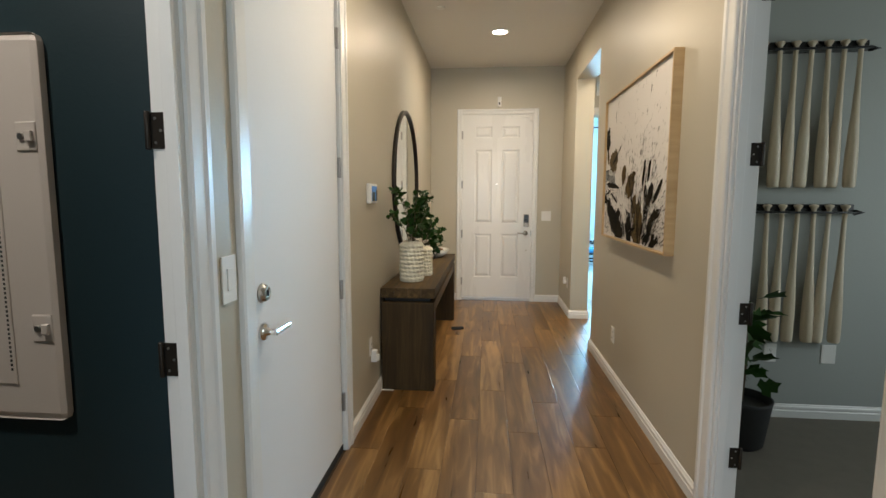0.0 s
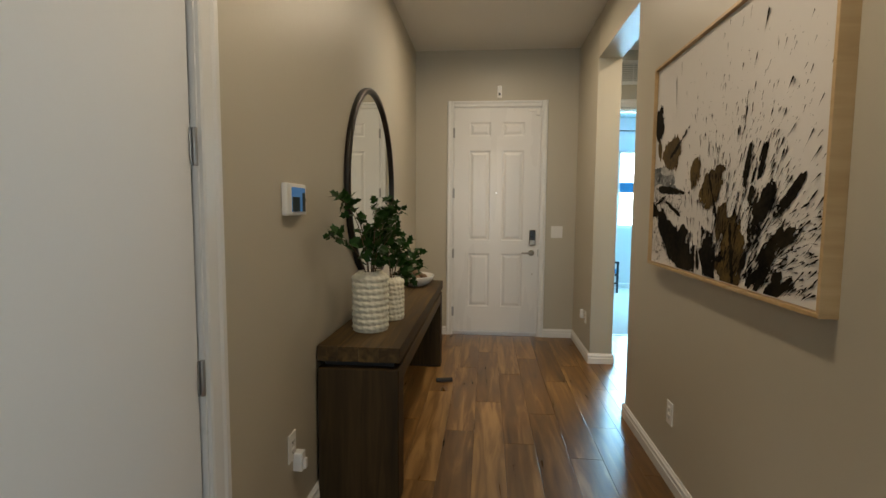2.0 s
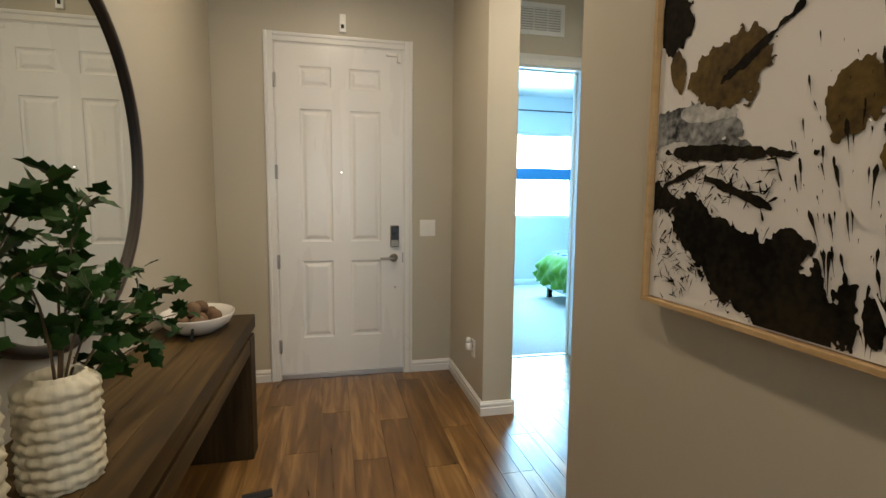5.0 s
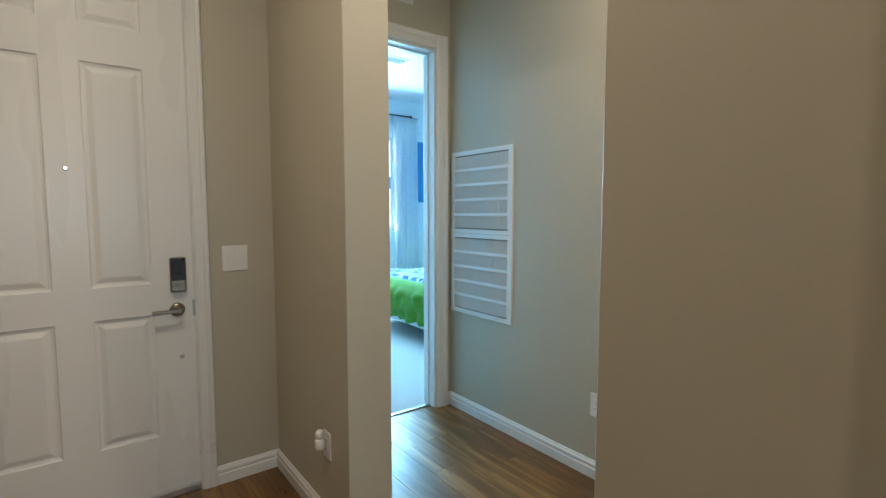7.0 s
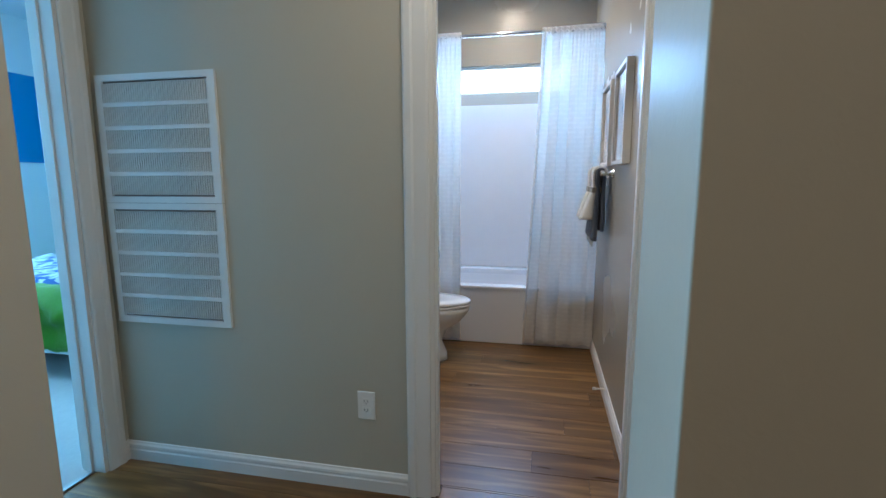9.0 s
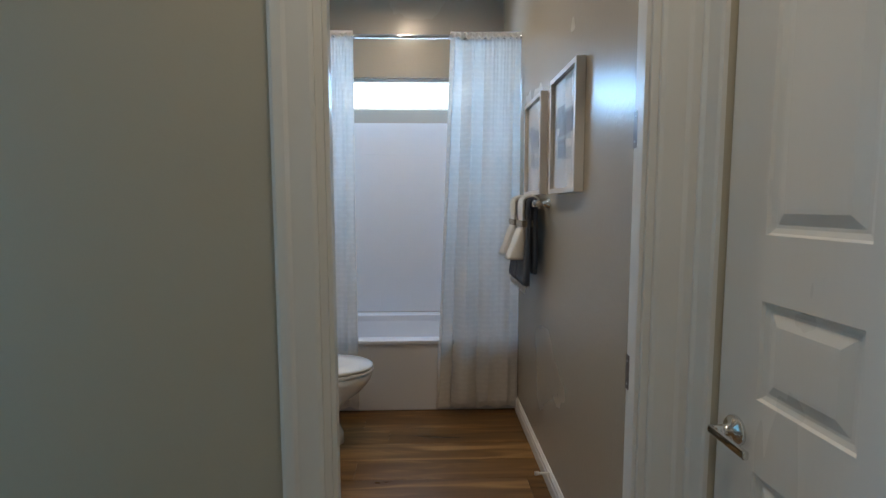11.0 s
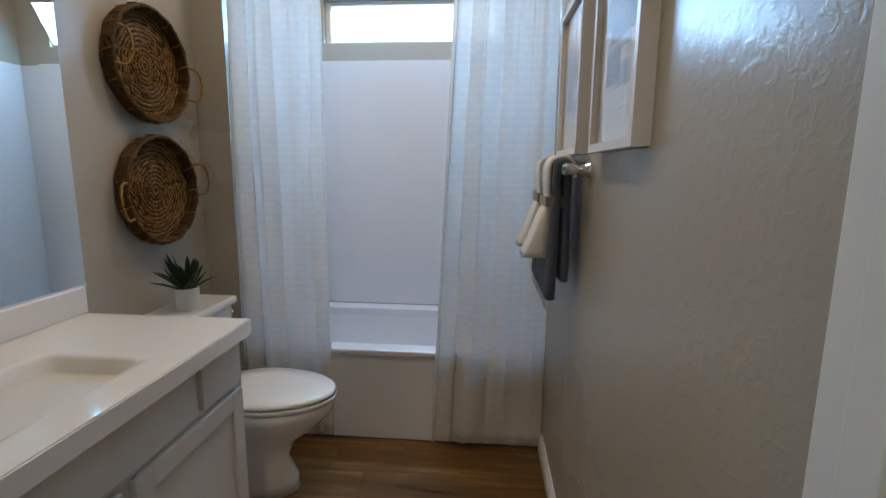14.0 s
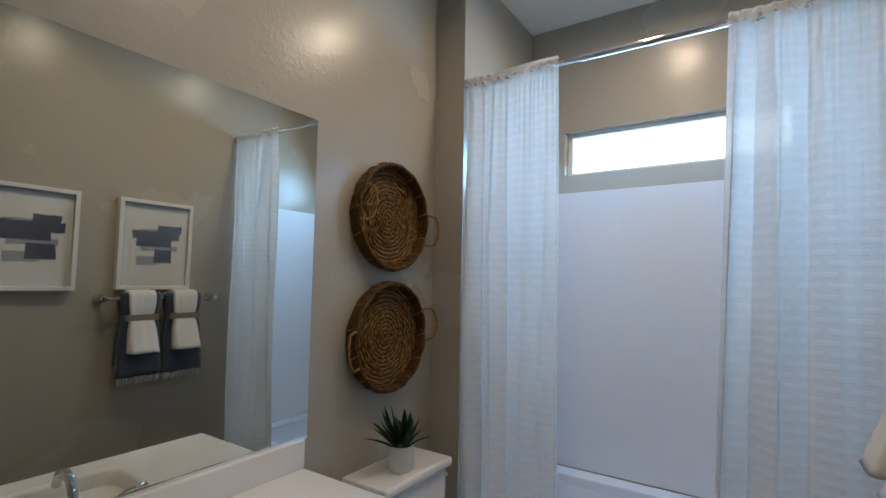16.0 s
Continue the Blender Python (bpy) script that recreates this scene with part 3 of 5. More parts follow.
# ---------------------------------------------------------------- doors
def hinge(door, x, y, z, m=STEEL):
    part("hinge", joined(boxes((x - 0.012, y, z - 0.05, x + 0.012, y + 0.004, z + 0.05), bevel=0.001), moved(lathe([(0.006, -0.052), (0.007, -0.048), (0.007, 0.048), (0.006, 0.052)], 10), pose(x, y - 0.005, z))), m, door, "steel butt hinge")


def lever(door, x, y, z, way, m):
    """A lever handle whose blade points along local x by way."""
    h = part("door_handle", joined(moved(lathe([(0.032, 0), (0.033, 0.004), (0.027, 0.012), (0.013, 0.016), (0.011, 0.045), (0.012, 0.052)], 24), pose(x, y, z, 90)),
             boxes((min(x - way * 0.012, x + way * 0.108), y - 0.057, z - 0.009, max(x - way * 0.012, x + way * 0.108), y - 0.045, z + 0.009), bevel=0.0035)), m, door, "metal lever handle on a round rose")
    return h


def panel_moulding(x0, z0, x1, z1, y):
    """A raised panel: sunk sticking round a field that rises in the middle."""
    bm = bmesh.new()
    rings = [(0.0, 0.0), (0.004, 0.006), (0.014, 0.009), (0.020, 0.009), (0.042, 0.001), (0.05, 0.0005)]
    last = None
    for off, dep in rings:
        ring = [bm.verts.new(p) for p in ((x0 + off, y + dep, z0 + off), (x1 - off, y + dep, z0 + off), (x1 - off, y + dep, z1 - off), (x0 + off, y + dep, z1 - off))]
        if last:
            for k in range(4):
                bm.faces.new((last[k], last[(k + 1) % 4], ring[(k + 1) % 4], ring[k]))
        last = ring
    bm.faces.new(last)
    return bm


def panelled_slab(door, w, z0, z1, cols, rows, thick=0.044):
    """Stiles and rails round real panel openings, each panel a mesh of its own."""
    xs = [0] + [c for pair in cols for c in pair] + [w]
    zs = [z0] + [r for pair in rows for r in pair] + [z1]
    bs = [(xs[k], 0, z0, xs[k + 1], thick, z1) for k in range(0, len(xs), 2)]
    for a, b in cols:
        bs += [(a, 0, zs[k], b, thick, zs[k + 1]) for k in range(0, len(zs), 2)]
    part("slab", boxes(*bs), DOORW, door)
    for a, b in cols:
        for c, d in rows:
            part("panel", joined(panel_moulding(a, c, b, d, 0.0), boxes((a, thick - 0.02, c, b, thick, d))), DOORW, door)


front = thing("door_front", pose(-0.377, 6.392, 0), "closed white six-panel front door with keypad lock", "door", "", "structure")
panelled_slab(front, 0.918, 0.02, 2.445, [(0.165, 0.39), (0.52, 0.747)], [(0.30, 0.885), (1.03, 1.995), (2.15, 2.295)])
for z in (2.186, 1.54, 0.884, 0.24):
    hinge(front, -0.004, -0.006, z)
lever(front, 0.845, 0, 0.90, -1, AGEDNICKEL)
keypad = part("keypad_lock", boxes((0.818, -0.026, 0.985, 0.886, 0, 1.150), bevel=0.008), AGEDNICKEL, front, "satin nickel electronic deadbolt")
part("keypad", boxes((0.823, -0.030, 1.040, 0.881, -0.024, 1.146), bevel=0.003), BLACK, keypad, "black glossy keypad")
part("thumb_turn", boxes((0.838, -0.036, 1.010, 0.866, -0.024, 1.022), bevel=0.003), AGEDNICKEL, keypad)
part("peephole", moved(lathe([(0.011, 0), (0.011, 0.003), (0.008, 0.005)], 16), pose(0.457, 0, 1.545, 90)), NICKEL, front)
part("peephole_lens", moved(lathe([(0.006, 0.0051), (0.005, 0.0062)], 12), pose(0.457, 0, 1.545, 90)), PEEP, front, "tiny bright daylight in the peephole")
part("plug_button", moved(lathe([(0.011, 0), (0.010, 0.004)], 16), pose(0.857, 0, 0.668, 90)), NICKEL, front)
part("latch_plate", boxes((0.910, -0.003, 0.86, 0.921, 0.003, 0.94)), STEEL, front)
part("door_sensor", joined(boxes((0.79, -0.012, 2.405, 0.865, 0, 2.428), bevel=0.002), boxes((0.872, -0.03, 2.36, 0.900, -0.005, 2.42), bevel=0.002)), PLASTIC, front, "small white alarm contact")
structure("door_frame_front", joined(moved(casing(0.935, 2.455, 0.066), pose(-0.386, 6.40, 0)), boxes((-0.387, 6.395, FZ, -0.379, 6.50, 2.455), (0.543, 6.395, FZ, 0.551, 6.50, 2.455), (-0.379, 6.395, 2.448, 0.543, 6.50, 2.458), (-0.385, 6.436, 0, -0.365, 6.50, 2.45), (0.53, 6.436, 0, 0.55, 6.50, 2.45))), TRIM, "white moulded casing of the front door", "door frame")
structure("threshold_front", boxes((-0.385, 6.402, FZ, 0.55, 6.52, 0.012), bevel=0.004), STRIP, "metal front door threshold, coloured bright as daylight under the door", "threshold")

garage = thing("door_garage", pose(-0.816, 1.435, 0, 0, 0, 90), "closed flat white slab door with chrome lever", "door", "", "structure")
part("slab", boxes((0.008, 0.0, 0.012, 0.968, 0.045, 2.445), bevel=0.002), SLABW, garage)
for z in (2.169, 1.523, 0.880, 0.256):
    hinge(garage, 0.972, -0.006, z)
lever(garage, 0.09, 0, 0.90, 1, CHROME)
dead = part("deadbolt", moved(lathe([(0.034, 0), (0.034, 0.004), (0.026, 0.022), (0.020, 0.024), (0.019, 0.020)], 28), pose(0.092, 0, 1.038, 90)), NICKEL, garage, "satin nickel deadbolt cylinder")
part("keyway", boxes((0.090, -0.026, 1.028, 0.094, -0.020, 1.048)), DARK, dead)
part("sweep", boxes((0.010, -0.004, FZ, 0.966, 0.0, 0.014)), RUBBER, garage, "dark door sweep")
structure("door_frame_garage", joined(moved(casing(0.985, 2.46, 0.088), pose(-0.80, 1.43, 0, 0, 0, 90)), moved(boxes((0, 0.0, FZ, 0.006, 0.099, 2.455), (0.979, 0.0, FZ, 0.985, 0.099, 2.455), (0.006, 0.0, 2.449, 0.979, 0.099, 2.461)), pose(-0.80, 1.43, 0, 0, 0, 90))), TRIM, "white moulded casing of the slab door", "door frame")

closet = thing("door_closet", pose(2.11, 4.076, 0, 0, 0, 180), "closed white moulded panel door with lever handle", "door", "", "structure")
panelled_slab(closet, 0.77, 0.012, 2.44, [(0.12, 0.345), (0.425, 0.65)], [(0.25, 0.80), (0.95, 1.15), (1.28, 2.28)], 0.035)
lever(closet, 0.065, 0, 0.86, 1, CHROME)
structure("door_frame_closet_south", moved(casing(0.78, DOOR_T, 0.085), pose(2.115, 4.09, 0, 0, 0, 180)), TRIM, "white moulded casing of the closet door", "door frame")

# ---------------------------------------------------------------- wall plates and fixtures
def plate(name, x, y, z, facing, w, h, rockers, label, parts="rocker"):
    p = thing(name, pose(x, y, z, 0, 0, facing), label, name.replace("_", " "))
    part("cover_plate", boxes((-w / 2, -0.006, -h / 2, w / 2, 0, h / 2), bevel=0.002), PLASTIC, p)
    for k in range(rockers):
        cx = (k - (rockers - 1) / 2) * 0.046
        if parts == "rocker":
            part("rocker", boxes((cx - 0.016, -0.010, -0.033, cx + 0.016, -0.004, 0.033), bevel=0.002), PLASTIC, p)
        else:
            for dz in (0.0195, -0.0195):
                face = part("socket", boxes((cx - 0.017, -0.008, dz - 0.014, cx + 0.017, -0.004, dz + 0.014), bevel=0.003), PLASTIC, p)
                part("slots", boxes((cx - 0.008, -0.0086, dz - 0.003, cx - 0.006, -0.0078, dz + 0.006), (cx + 0.006, -0.0086, dz - 0.003, cx + 0.008, -0.0078, dz + 0.005), (cx - 0.002, -0.0086, dz - 0.010, cx + 0.002, -0.0078, dz - 0.006)), DARK, face)
    return p


plate("light_switch", -0.80, 1.287, 1.128, 90, 0.078, 0.14, 1, "single white rocker light switch on the wall")
plate("light_switch", 0.735, 6.40, 1.129, 0, 0.122, 0.128, 2, "double white rocker light switch by the front door")
plate("power_outlet", -0.80, 2.985, 0.385, 90, 0.072, 0.118, 1, "white duplex outlet with a charger plugged in", "o")
plate("power_outlet", 0.93, 3.62, 0.333, -90, 0.072, 0.118, 1, "white duplex outlet low on the wall", "o")
plate("power_outlet", 0.93, 5.735, 0.355, -90, 0.072, 0.118, 1, "white duplex outlet with an air freshener", "o")
plate("power_outlet", 2.20, 5.266, 0.365, -90, 0.078, 0.124, 1, "white duplex outlet low on the wall", "o")
plate("power_outlet", 1.76, 3.08, 0.40, 0, 0.072, 0.118, 1, "white duplex outlet under the bats", "o")
plate("cable_outlet", 2.105, 3.08, 0.40, 0, 0.085, 0.12, 0, "blank white cable plate under the bats")
charger = thing("plug_charger", pose(-0.806, 3.02, 0.30, 0, 0, 90), "white square plug-in charger in the outlet", "charger")
part("body", boxes((-0.022, -0.045, -0.03, 0.022, -0.002, 0.05), bevel=0.006), PLASTIC, charger)
part("plug", boxes((-0.012, -0.058, -0.02, 0.012, -0.045, 0.02), bevel=0.003), PLASTIC, charger)
fresh = thing("air_freshener", pose(0.922, 5.735, 0.375, 0, 0, -90), "white plug-in air freshener in the outlet", "air freshener")
part("body", moved(lathe([(0.018, -0.02), (0.021, -0.012), (0.021, 0.02), (0.016, 0.028)], 20), pose(0, -0.028, -0.008)), PLASTIC, fresh)
part("head", moved(lathe([(0.014, 0), (0.017, 0.006), (0.017, 0.028), (0.012, 0.034)], 20), pose(0, -0.030, 0.020)), PLASTIC, fresh)
sensor = thing("alarm_sensor", pose(0.10, 6.40, 2.61), "small white alarm sensor over the front door", "sensor")
part("body", boxes((-0.024, -0.022, -0.064, 0.024, 0, 0.064), bevel=0.006), PLASTIC, sensor)
part("lens", boxes((-0.010, -0.026, -0.038, 0.010, -0.020, -0.010), bevel=0.003), DARK, sensor)
panel = thing("security_panel", pose(-0.80, 3.03, 1.394, 0, 0, 90), "white wall-mounted control panel with blue screen", "control panel")
part("housing", boxes((-0.098, -0.026, -0.064, 0.098, 0, 0.064), bevel=0.007), PLASTIC, panel)
part("screen", boxes((-0.056, -0.0285, -0.048, 0.078, -0.025, 0.048)), SCREEN, panel, "lit blue display")
part("screen_image", boxes((-0.056, -0.0292, -0.048, 0.020, -0.0286, 0.010), (0.045, -0.0292, -0.048, 0.078, -0.0286, 0.028)), NAVY, panel, "dark shapes shown on the screen")
part("button", boxes((0.083, -0.028, -0.006, 0.090, -0.025, 0.006)), GALV, panel)
wedge = solid("door_wedge", prism([(0, 0), (0.05, 0), (0.05, 0.012), (0.03, 0.026), (0.01, 0.028), (0, 0.012)], -0.065, 0.065), RUBBER, "dark rubber door stop lying on the floor", "door stop", at=pose(-0.335, 4.90, FZ + 0.001, 0, 0, 12))
can = thing("recessed_light", pose(0.065, 5.06, HALL_C), "round recessed ceiling light, switched on", "ceiling light")
part("trim_ring", lathe([(0.095, 0.0), (0.096, -0.006), (0.078, -0.010), (0.072, -0.004), (0.070, 0.0)], 40), TRIM, can)
part("diffuser", lathe([(0.071, -0.004), (0.070, -0.006), (0.02, -0.0075)], 40), CANGLOW, can)
tub_can = thing("recessed_light", pose(4.22, 4.892, 2.935), "round recessed ceiling light over the bathtub, switched on", "ceiling light")
part("trim_ring", lathe([(0.095, 0.0), (0.096, -0.006), (0.078, -0.010), (0.072, -0.004), (0.070, 0.0)], 40), TRIM, tub_can)
part("diffuser", lathe([(0.071, -0.002), (0.070, -0.003), (0.02, -0.0035)], 40), CANGLOW, tub_can)
sprinkler = solid("sprinkler_cover", lathe([(0.042, 0), (0.042, -0.004), (0.038, -0.008), (0.01, -0.009)], 32), PLASTIC, "flat round white sprinkler cover in the ceiling", "sprinkler", at=pose(-0.476, 4.39, HALL_C))


def grille(w, h, sections, rows, label):
    g = thing("return_air_grille", pose(2.20, 6.174, 0.67, 0, 0, -90), label, "air grille")
    part("backing", boxes((-w / 2 + 0.01, -0.003, 0.01, w / 2 - 0.01, -0.001, h - 0.01)), GALV, g)
    sh = h / sections
    for s in range(sections):
        z0, z1, e = s * sh, (s + 1) * sh - 0.002, 0.034
        f = [(-w / 2, -0.014, z0, -w / 2 + e, 0, z1), (w / 2 - e, -0.014, z0, w / 2, 0, z1), (-w / 2 + e, -0.014, z0, w / 2 - e, 0, z0 + e * 0.8), (-w / 2 + e, -0.014, z1 - e * 0.8, w / 2 - e, 0, z1)]
        part("frame", boxes(*f), TRIM, g)
        inner = z1 - z0 - 1.6 * e
        rh = inner / rows
        for r in range(rows):
            za, zb = z0 + 0.8 * e + r * rh, z0 + 0.8 * e + (r + 1) * rh
            if r:
                part("crossbar", boxes((-w / 2 + e, -0.013, za - 0.008, w / 2 - e, -0.002, za + 0.008)), TRIM, g)
            n = 46
            step = (w - 2 * e) / n
            bs = [(-w / 2 + e + (k + 0.30) * step, -0.011, za + 0.008, -w / 2 + e + (k + 0.72) * step, -0.004, zb - 0.008) for k in range(n)]
            part("slats", boxes(*bs), TRIM, g, "", "stuff")
    return g


grille(0.586, 1.096, 2, 5, "tall white louvred return air grille in the wall")
vent = thing("wall_vent", pose(1.62, 6.50, 2.69), "white louvred vent over the bedroom door", "air vent")
part("frame", boxes((-0.27, -0.012, 0, -0.235, 0, 0.25), (0.235, -0.012, 0, 0.27, 0, 0.25), (-0.235, -0.012, 0, 0.235, 0, 0.035), (-0.235, -0.012, 0.215, 0.235, 0, 0.25), (-0.006, -0.011, 0.035, 0.006, 0, 0.215), (0.115, -0.011, 0.035, 0.125, 0, 0.215), (-0.125, -0.011, 0.035, -0.115, 0, 0.215)), TRIM, vent)
part("backing", boxes((-0.236, -0.003, 0.034, 0.236, -0.001, 0.216)), VENTBACK, vent)
for k in range(9):
    part("slat", moved(boxes((-0.235, -0.008, -0.006, 0.235, -0.0065, 0.008)), pose(0, 0, 0.047 + 0.0195 * k, -25)), TRIM, vent)

# ---------------------------------------------------------------- hall furniture
console = thing("console_table", pose(-0.60, 4.345, 0), "dark-stained chunky pine console table against the wall", "console table")
for k in range(4):
    part("top_board", boxes((-0.192 + 0.0975 * k, -1.075, 0.655, -0.192 + 0.0975 * k + 0.0968, 1.07, 0.725), bevel=0.002), CONSOLE, console)
# The gap's shade is put into this filler block's dark colour.
part("spacer", boxes((-0.17, -1.03, 0.625, 0.16, 1.03, 0.655)), DARK, console, "dark shadow gap block")
part("rail", boxes((-0.187, -0.95, 0.545, 0.192, 0.925, 0.625), bevel=0.004), CONSOLE, console)
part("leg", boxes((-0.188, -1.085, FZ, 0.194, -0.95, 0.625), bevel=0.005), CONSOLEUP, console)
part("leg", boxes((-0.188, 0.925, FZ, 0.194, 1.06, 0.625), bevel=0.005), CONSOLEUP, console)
part("floor_glide", boxes((-0.185, -1.10, FZ, -0.10, -1.085, FZ + 0.003)), PLASTIC, console)

mirror = thing("round_mirror", pose(-0.80, 4.387, 1.512, 0, 0, 90), "large round wall mirror with dark bronze frame", "mirror")
part("frame", moved(lathe([(0.602, 0.0), (0.602, 0.024), (0.608, 0.032), (0.629, 0.032), (0.638, 0.024), (0.638, 0.0)], 96), pose(0, 0, 0, 90)), BRONZE, mirror)
part("mirror_glass", moved(lathe([(0.606, 0.012), (0.604, 0.0125)], 96), pose(0, 0, 0, 90)), MIRROR, mirror, "clear mirror glass")


def scallop(k, z):
    return 0.0022 * math.sin(k * math.tau / 64 * 21) * math.sin(z * 170)


def vase(x, y, r, h, turns, label):
    prof = [(r * 0.90, 0), (r * 0.96, 0.004)]
    n = turns * 8
    for i in range(n + 1):
        u = (i / 8) % 1.0
        prof.append((r * (0.925 + 0.085 * (1 - abs(2 * u - 1) ** 1.6)), 0.008 + (h * 0.93 - 0.008) * i / n))
    prof += [(r * 0.82, h * 0.955), (r * 0.70, h * 0.965), (r * 0.68, h), (r * 0.63, h), (r * 0.62, h * 0.9), (r * 0.6, h * 0.6)]
    v = solid("vase", lathe(prof, 64, wobble=lambda k, z: 0.0028 * math.sin(k * math.tau / 64 * 18 + 40 * z) + 0.0012 * math.sin(k * 0.9 + z * 300)), CERAMIC, label, "vase", "vases on the console", at=pose(x, y, 0.7255))
    return v


vase(-0.618, 3.60, 0.094, 0.312, 9, "tall cream ribbed ceramic vase holding green branches")
vase(-0.565, 3.87, 0.078, 0.245, 8, "smaller cream ribbed ceramic vase holding green branches")


def leaf_fan(bm, p, d, size, rng):
    """One cupped, pointed leaf at p along d."""
    d = Vector(d).normalized()
    side = d.cross(Vector((rng.uniform(-1, 1), rng.uniform(-1, 1), rng.uniform(0.2, 1)))).normalized()
    up = side.cross(d)
    mid = [bm.verts.new(p + size * (a * d - 0.10 * a * a * up)) for a in (0, 0.3, 0.55, 0.8, 1.0)]
    for s in (1, -1):
        edge = [bm.verts.new(p + size * (a * d + s * b * side + (0.16 * b - 0.10 * a * a) * up)) for a, b in ((-0.08, 0.24), (0.24, 0.52), (0.36, 0.27), (0.62, 0.40), (0.78, 0.13))]
        bm.faces.new((mid[0], edge[0], edge[1], mid[1]) if s > 0 else (mid[1], edge[1], edge[0], mid[0]))
        bm.faces.new((mid[1], edge[1], edge[2], mid[2]) if s > 0 else (mid[2], edge[2], edge[1], mid[1]))
        bm.faces.new((mid[2], edge[2], edge[3], mid[3]) if s > 0 else (mid[3], edge[3], edge[2], mid[2]))
        bm.faces.new((mid[3], edge[3], edge[4], mid[4]) if s > 0 else (mid[4], edge[4], edge[3], mid[3]))


def bough(name, base, tips, label, seed, size=0.050, n_leaves=17):
    """Arching stems from a vase mouth, each with its own leaves."""
    rng = random.Random(seed)
    t = thing(name, pose(*base), label, "branches")
    for tip in tips:
        tip = Vector(tip)
        pts = []
        for i in range(11):
            u = i / 10
            q = Vector((tip.x * u ** 1.3, tip.y * u ** 1.3, tip.z * (1 - (1 - u) ** 1.6) - 0.18 * max(0, u - 0.7) * tip.xy.length))
            pts.append(q + Vector((0.010 * math.sin(5 * u + rng.random()), 0.010 * math.cos(4 * u), 0)) * u - Vector((0, 0, 0.12 * (1 - u) ** 3)))
        stem = part("stem", tube(pts, 0.0036, 6, 0.4), STEM, t)
        bm = bmesh.new()
        for k in range(n_leaves):
            u = 0.30 + 0.70 * (k + rng.random()) / n_leaves
            i = min(9, int(u * 10))
            p = pts[i].lerp(pts[i + 1], u * 10 - i)
            d = (pts[i + 1] - pts[i]).normalized() * 0.5 + Vector((rng.uniform(-1, 1), rng.uniform(-1, 1), rng.uniform(-0.7, 0.7)))
            q = p + d.normalized() * rng.uniform(0.008, 0.028)
            if p.x + base[0] + d.normalized().x * 0.06 < -0.775:
                continue
            leaf_fan(bm, q, d, size * rng.uniform(0.75, 1.35), rng)
        part("leaves", bm, LEAF, stem, "small lobed green leaves", "stuff")
    return t


bough("green_branches", (-0.618, 3.60, 1.012), [(-0.10, -0.23, 0.42), (-0.09, -0.40, 0.24), (-0.08, -0.12, 0.40), (0.07, -0.06, 0.38), (0.08, 0.36, 0.40), (0.0, 0.50, 0.36), (0.12, 0.18, 0.22), (0.05, 0.20, 0.34), (0.0, 0.05, 0.20), (0.10, -0.12, 0.18)], "leafy green ivy branches standing in the tall vase", 3)
bough("green_branches", (-0.565, 3.87, 0.96), [(0.05, 0.36, 0.20), (0.12, 0.26, 0.10), (-0.06, 0.20, 0.28), (0.03, 0.16, 0.40), (0.10, 0.50, 0.14), (0.10, 0.05, 0.20), (-0.03, -0.05, 0.26), (0.12, 0.58, 0.04), (0.09, 0.42, -0.02)], "leafy green ivy branches standing in the small vase", 8)

bowl = solid("bowl", lathe([(0.10, 0), (0.125, 0.003), (0.19, 0.045), (0.208, 0.082), (0.207, 0.086), (0.200, 0.086), (0.182, 0.050), (0.11, 0.012), (0.03, 0.009)], 56), PORCELAIN, "oval white ceramic bowl filled with brown balls", "bowl", at=pose(-0.612, 5.13, 0.7255, 0, 0, 8))
bowl.scale = (0.78, 1.0, 1.0)
rng = random.Random(5)
for bx, by, bz, r in ((-0.05, -0.09, 0.052, 0.036), (0.03, -0.10, 0.054, 0.036), (-0.07, 0.0, 0.050, 0.037), (0.012, -0.015, 0.050, 0.038), (0.08, 0.02, 0.060, 0.034), (-0.04, 0.09, 0.054, 0.036), (0.04, 0.09, 0.056, 0.036), (-0.01, -0.05, 0.108, 0.037), (0.0, 0.05, 0.098, 0.034)):
    bm = bmesh.new()
    bmesh.ops.create_icosphere(bm, subdivisions=3, radius=r)
    for v in bm.verts:
        v.co *= 1 + 0.07 * noise.noise(v.co * 60 + Vector((bx * 90, by * 50, 0)))
    solid("decorative_ball", smooth(bm), BALL, "rough brown woven decorative ball in the bowl", "ball", "balls in the bowl", at=pose(-0.612 + bx * 0.86, 5.13 + by, 0.7255 + bz, rng.uniform(0, 90), 0, 30))
part("ribbon", boxes((-0.006, -0.010, 0.0, 0.006, -0.0, 0.085), bevel=0.002), BLACK, thing("ribbon_band", pose(-0.585, 4.925, 0.7265, -24, 0, 0), "black ribbon band tied on the bowl", "ribbon"))

# ---------------------------------------------------------------- the splatter painting
art = thing("framed_painting", pose(0.93, 3.905, 1.07, 0, 0, -90), "large abstract ink splatter canvas in a natural wood frame", "painting")
AW, AH = 1.388, 1.048
part("canvas", boxes((0.016, -0.036, 0.016, AW - 0.016, -0.012, AH - 0.016)), CANVAS, art, "off-white canvas")
for a, b in (((0, 0), (AW, 0.013)), ((0, AH - 0.013), (AW, AH))):
    part("frame_rail", moved(boxes((-0.0065, 0, 0, 0.0065, AW, 0.052), bevel=0.001), Matrix(((0, 1, 0, 0), (0, 0, -1, 0), (1, 0, 0, (a[1] + b[1]) / 2), (0, 0, 0, 1)))), MAPLE, art)
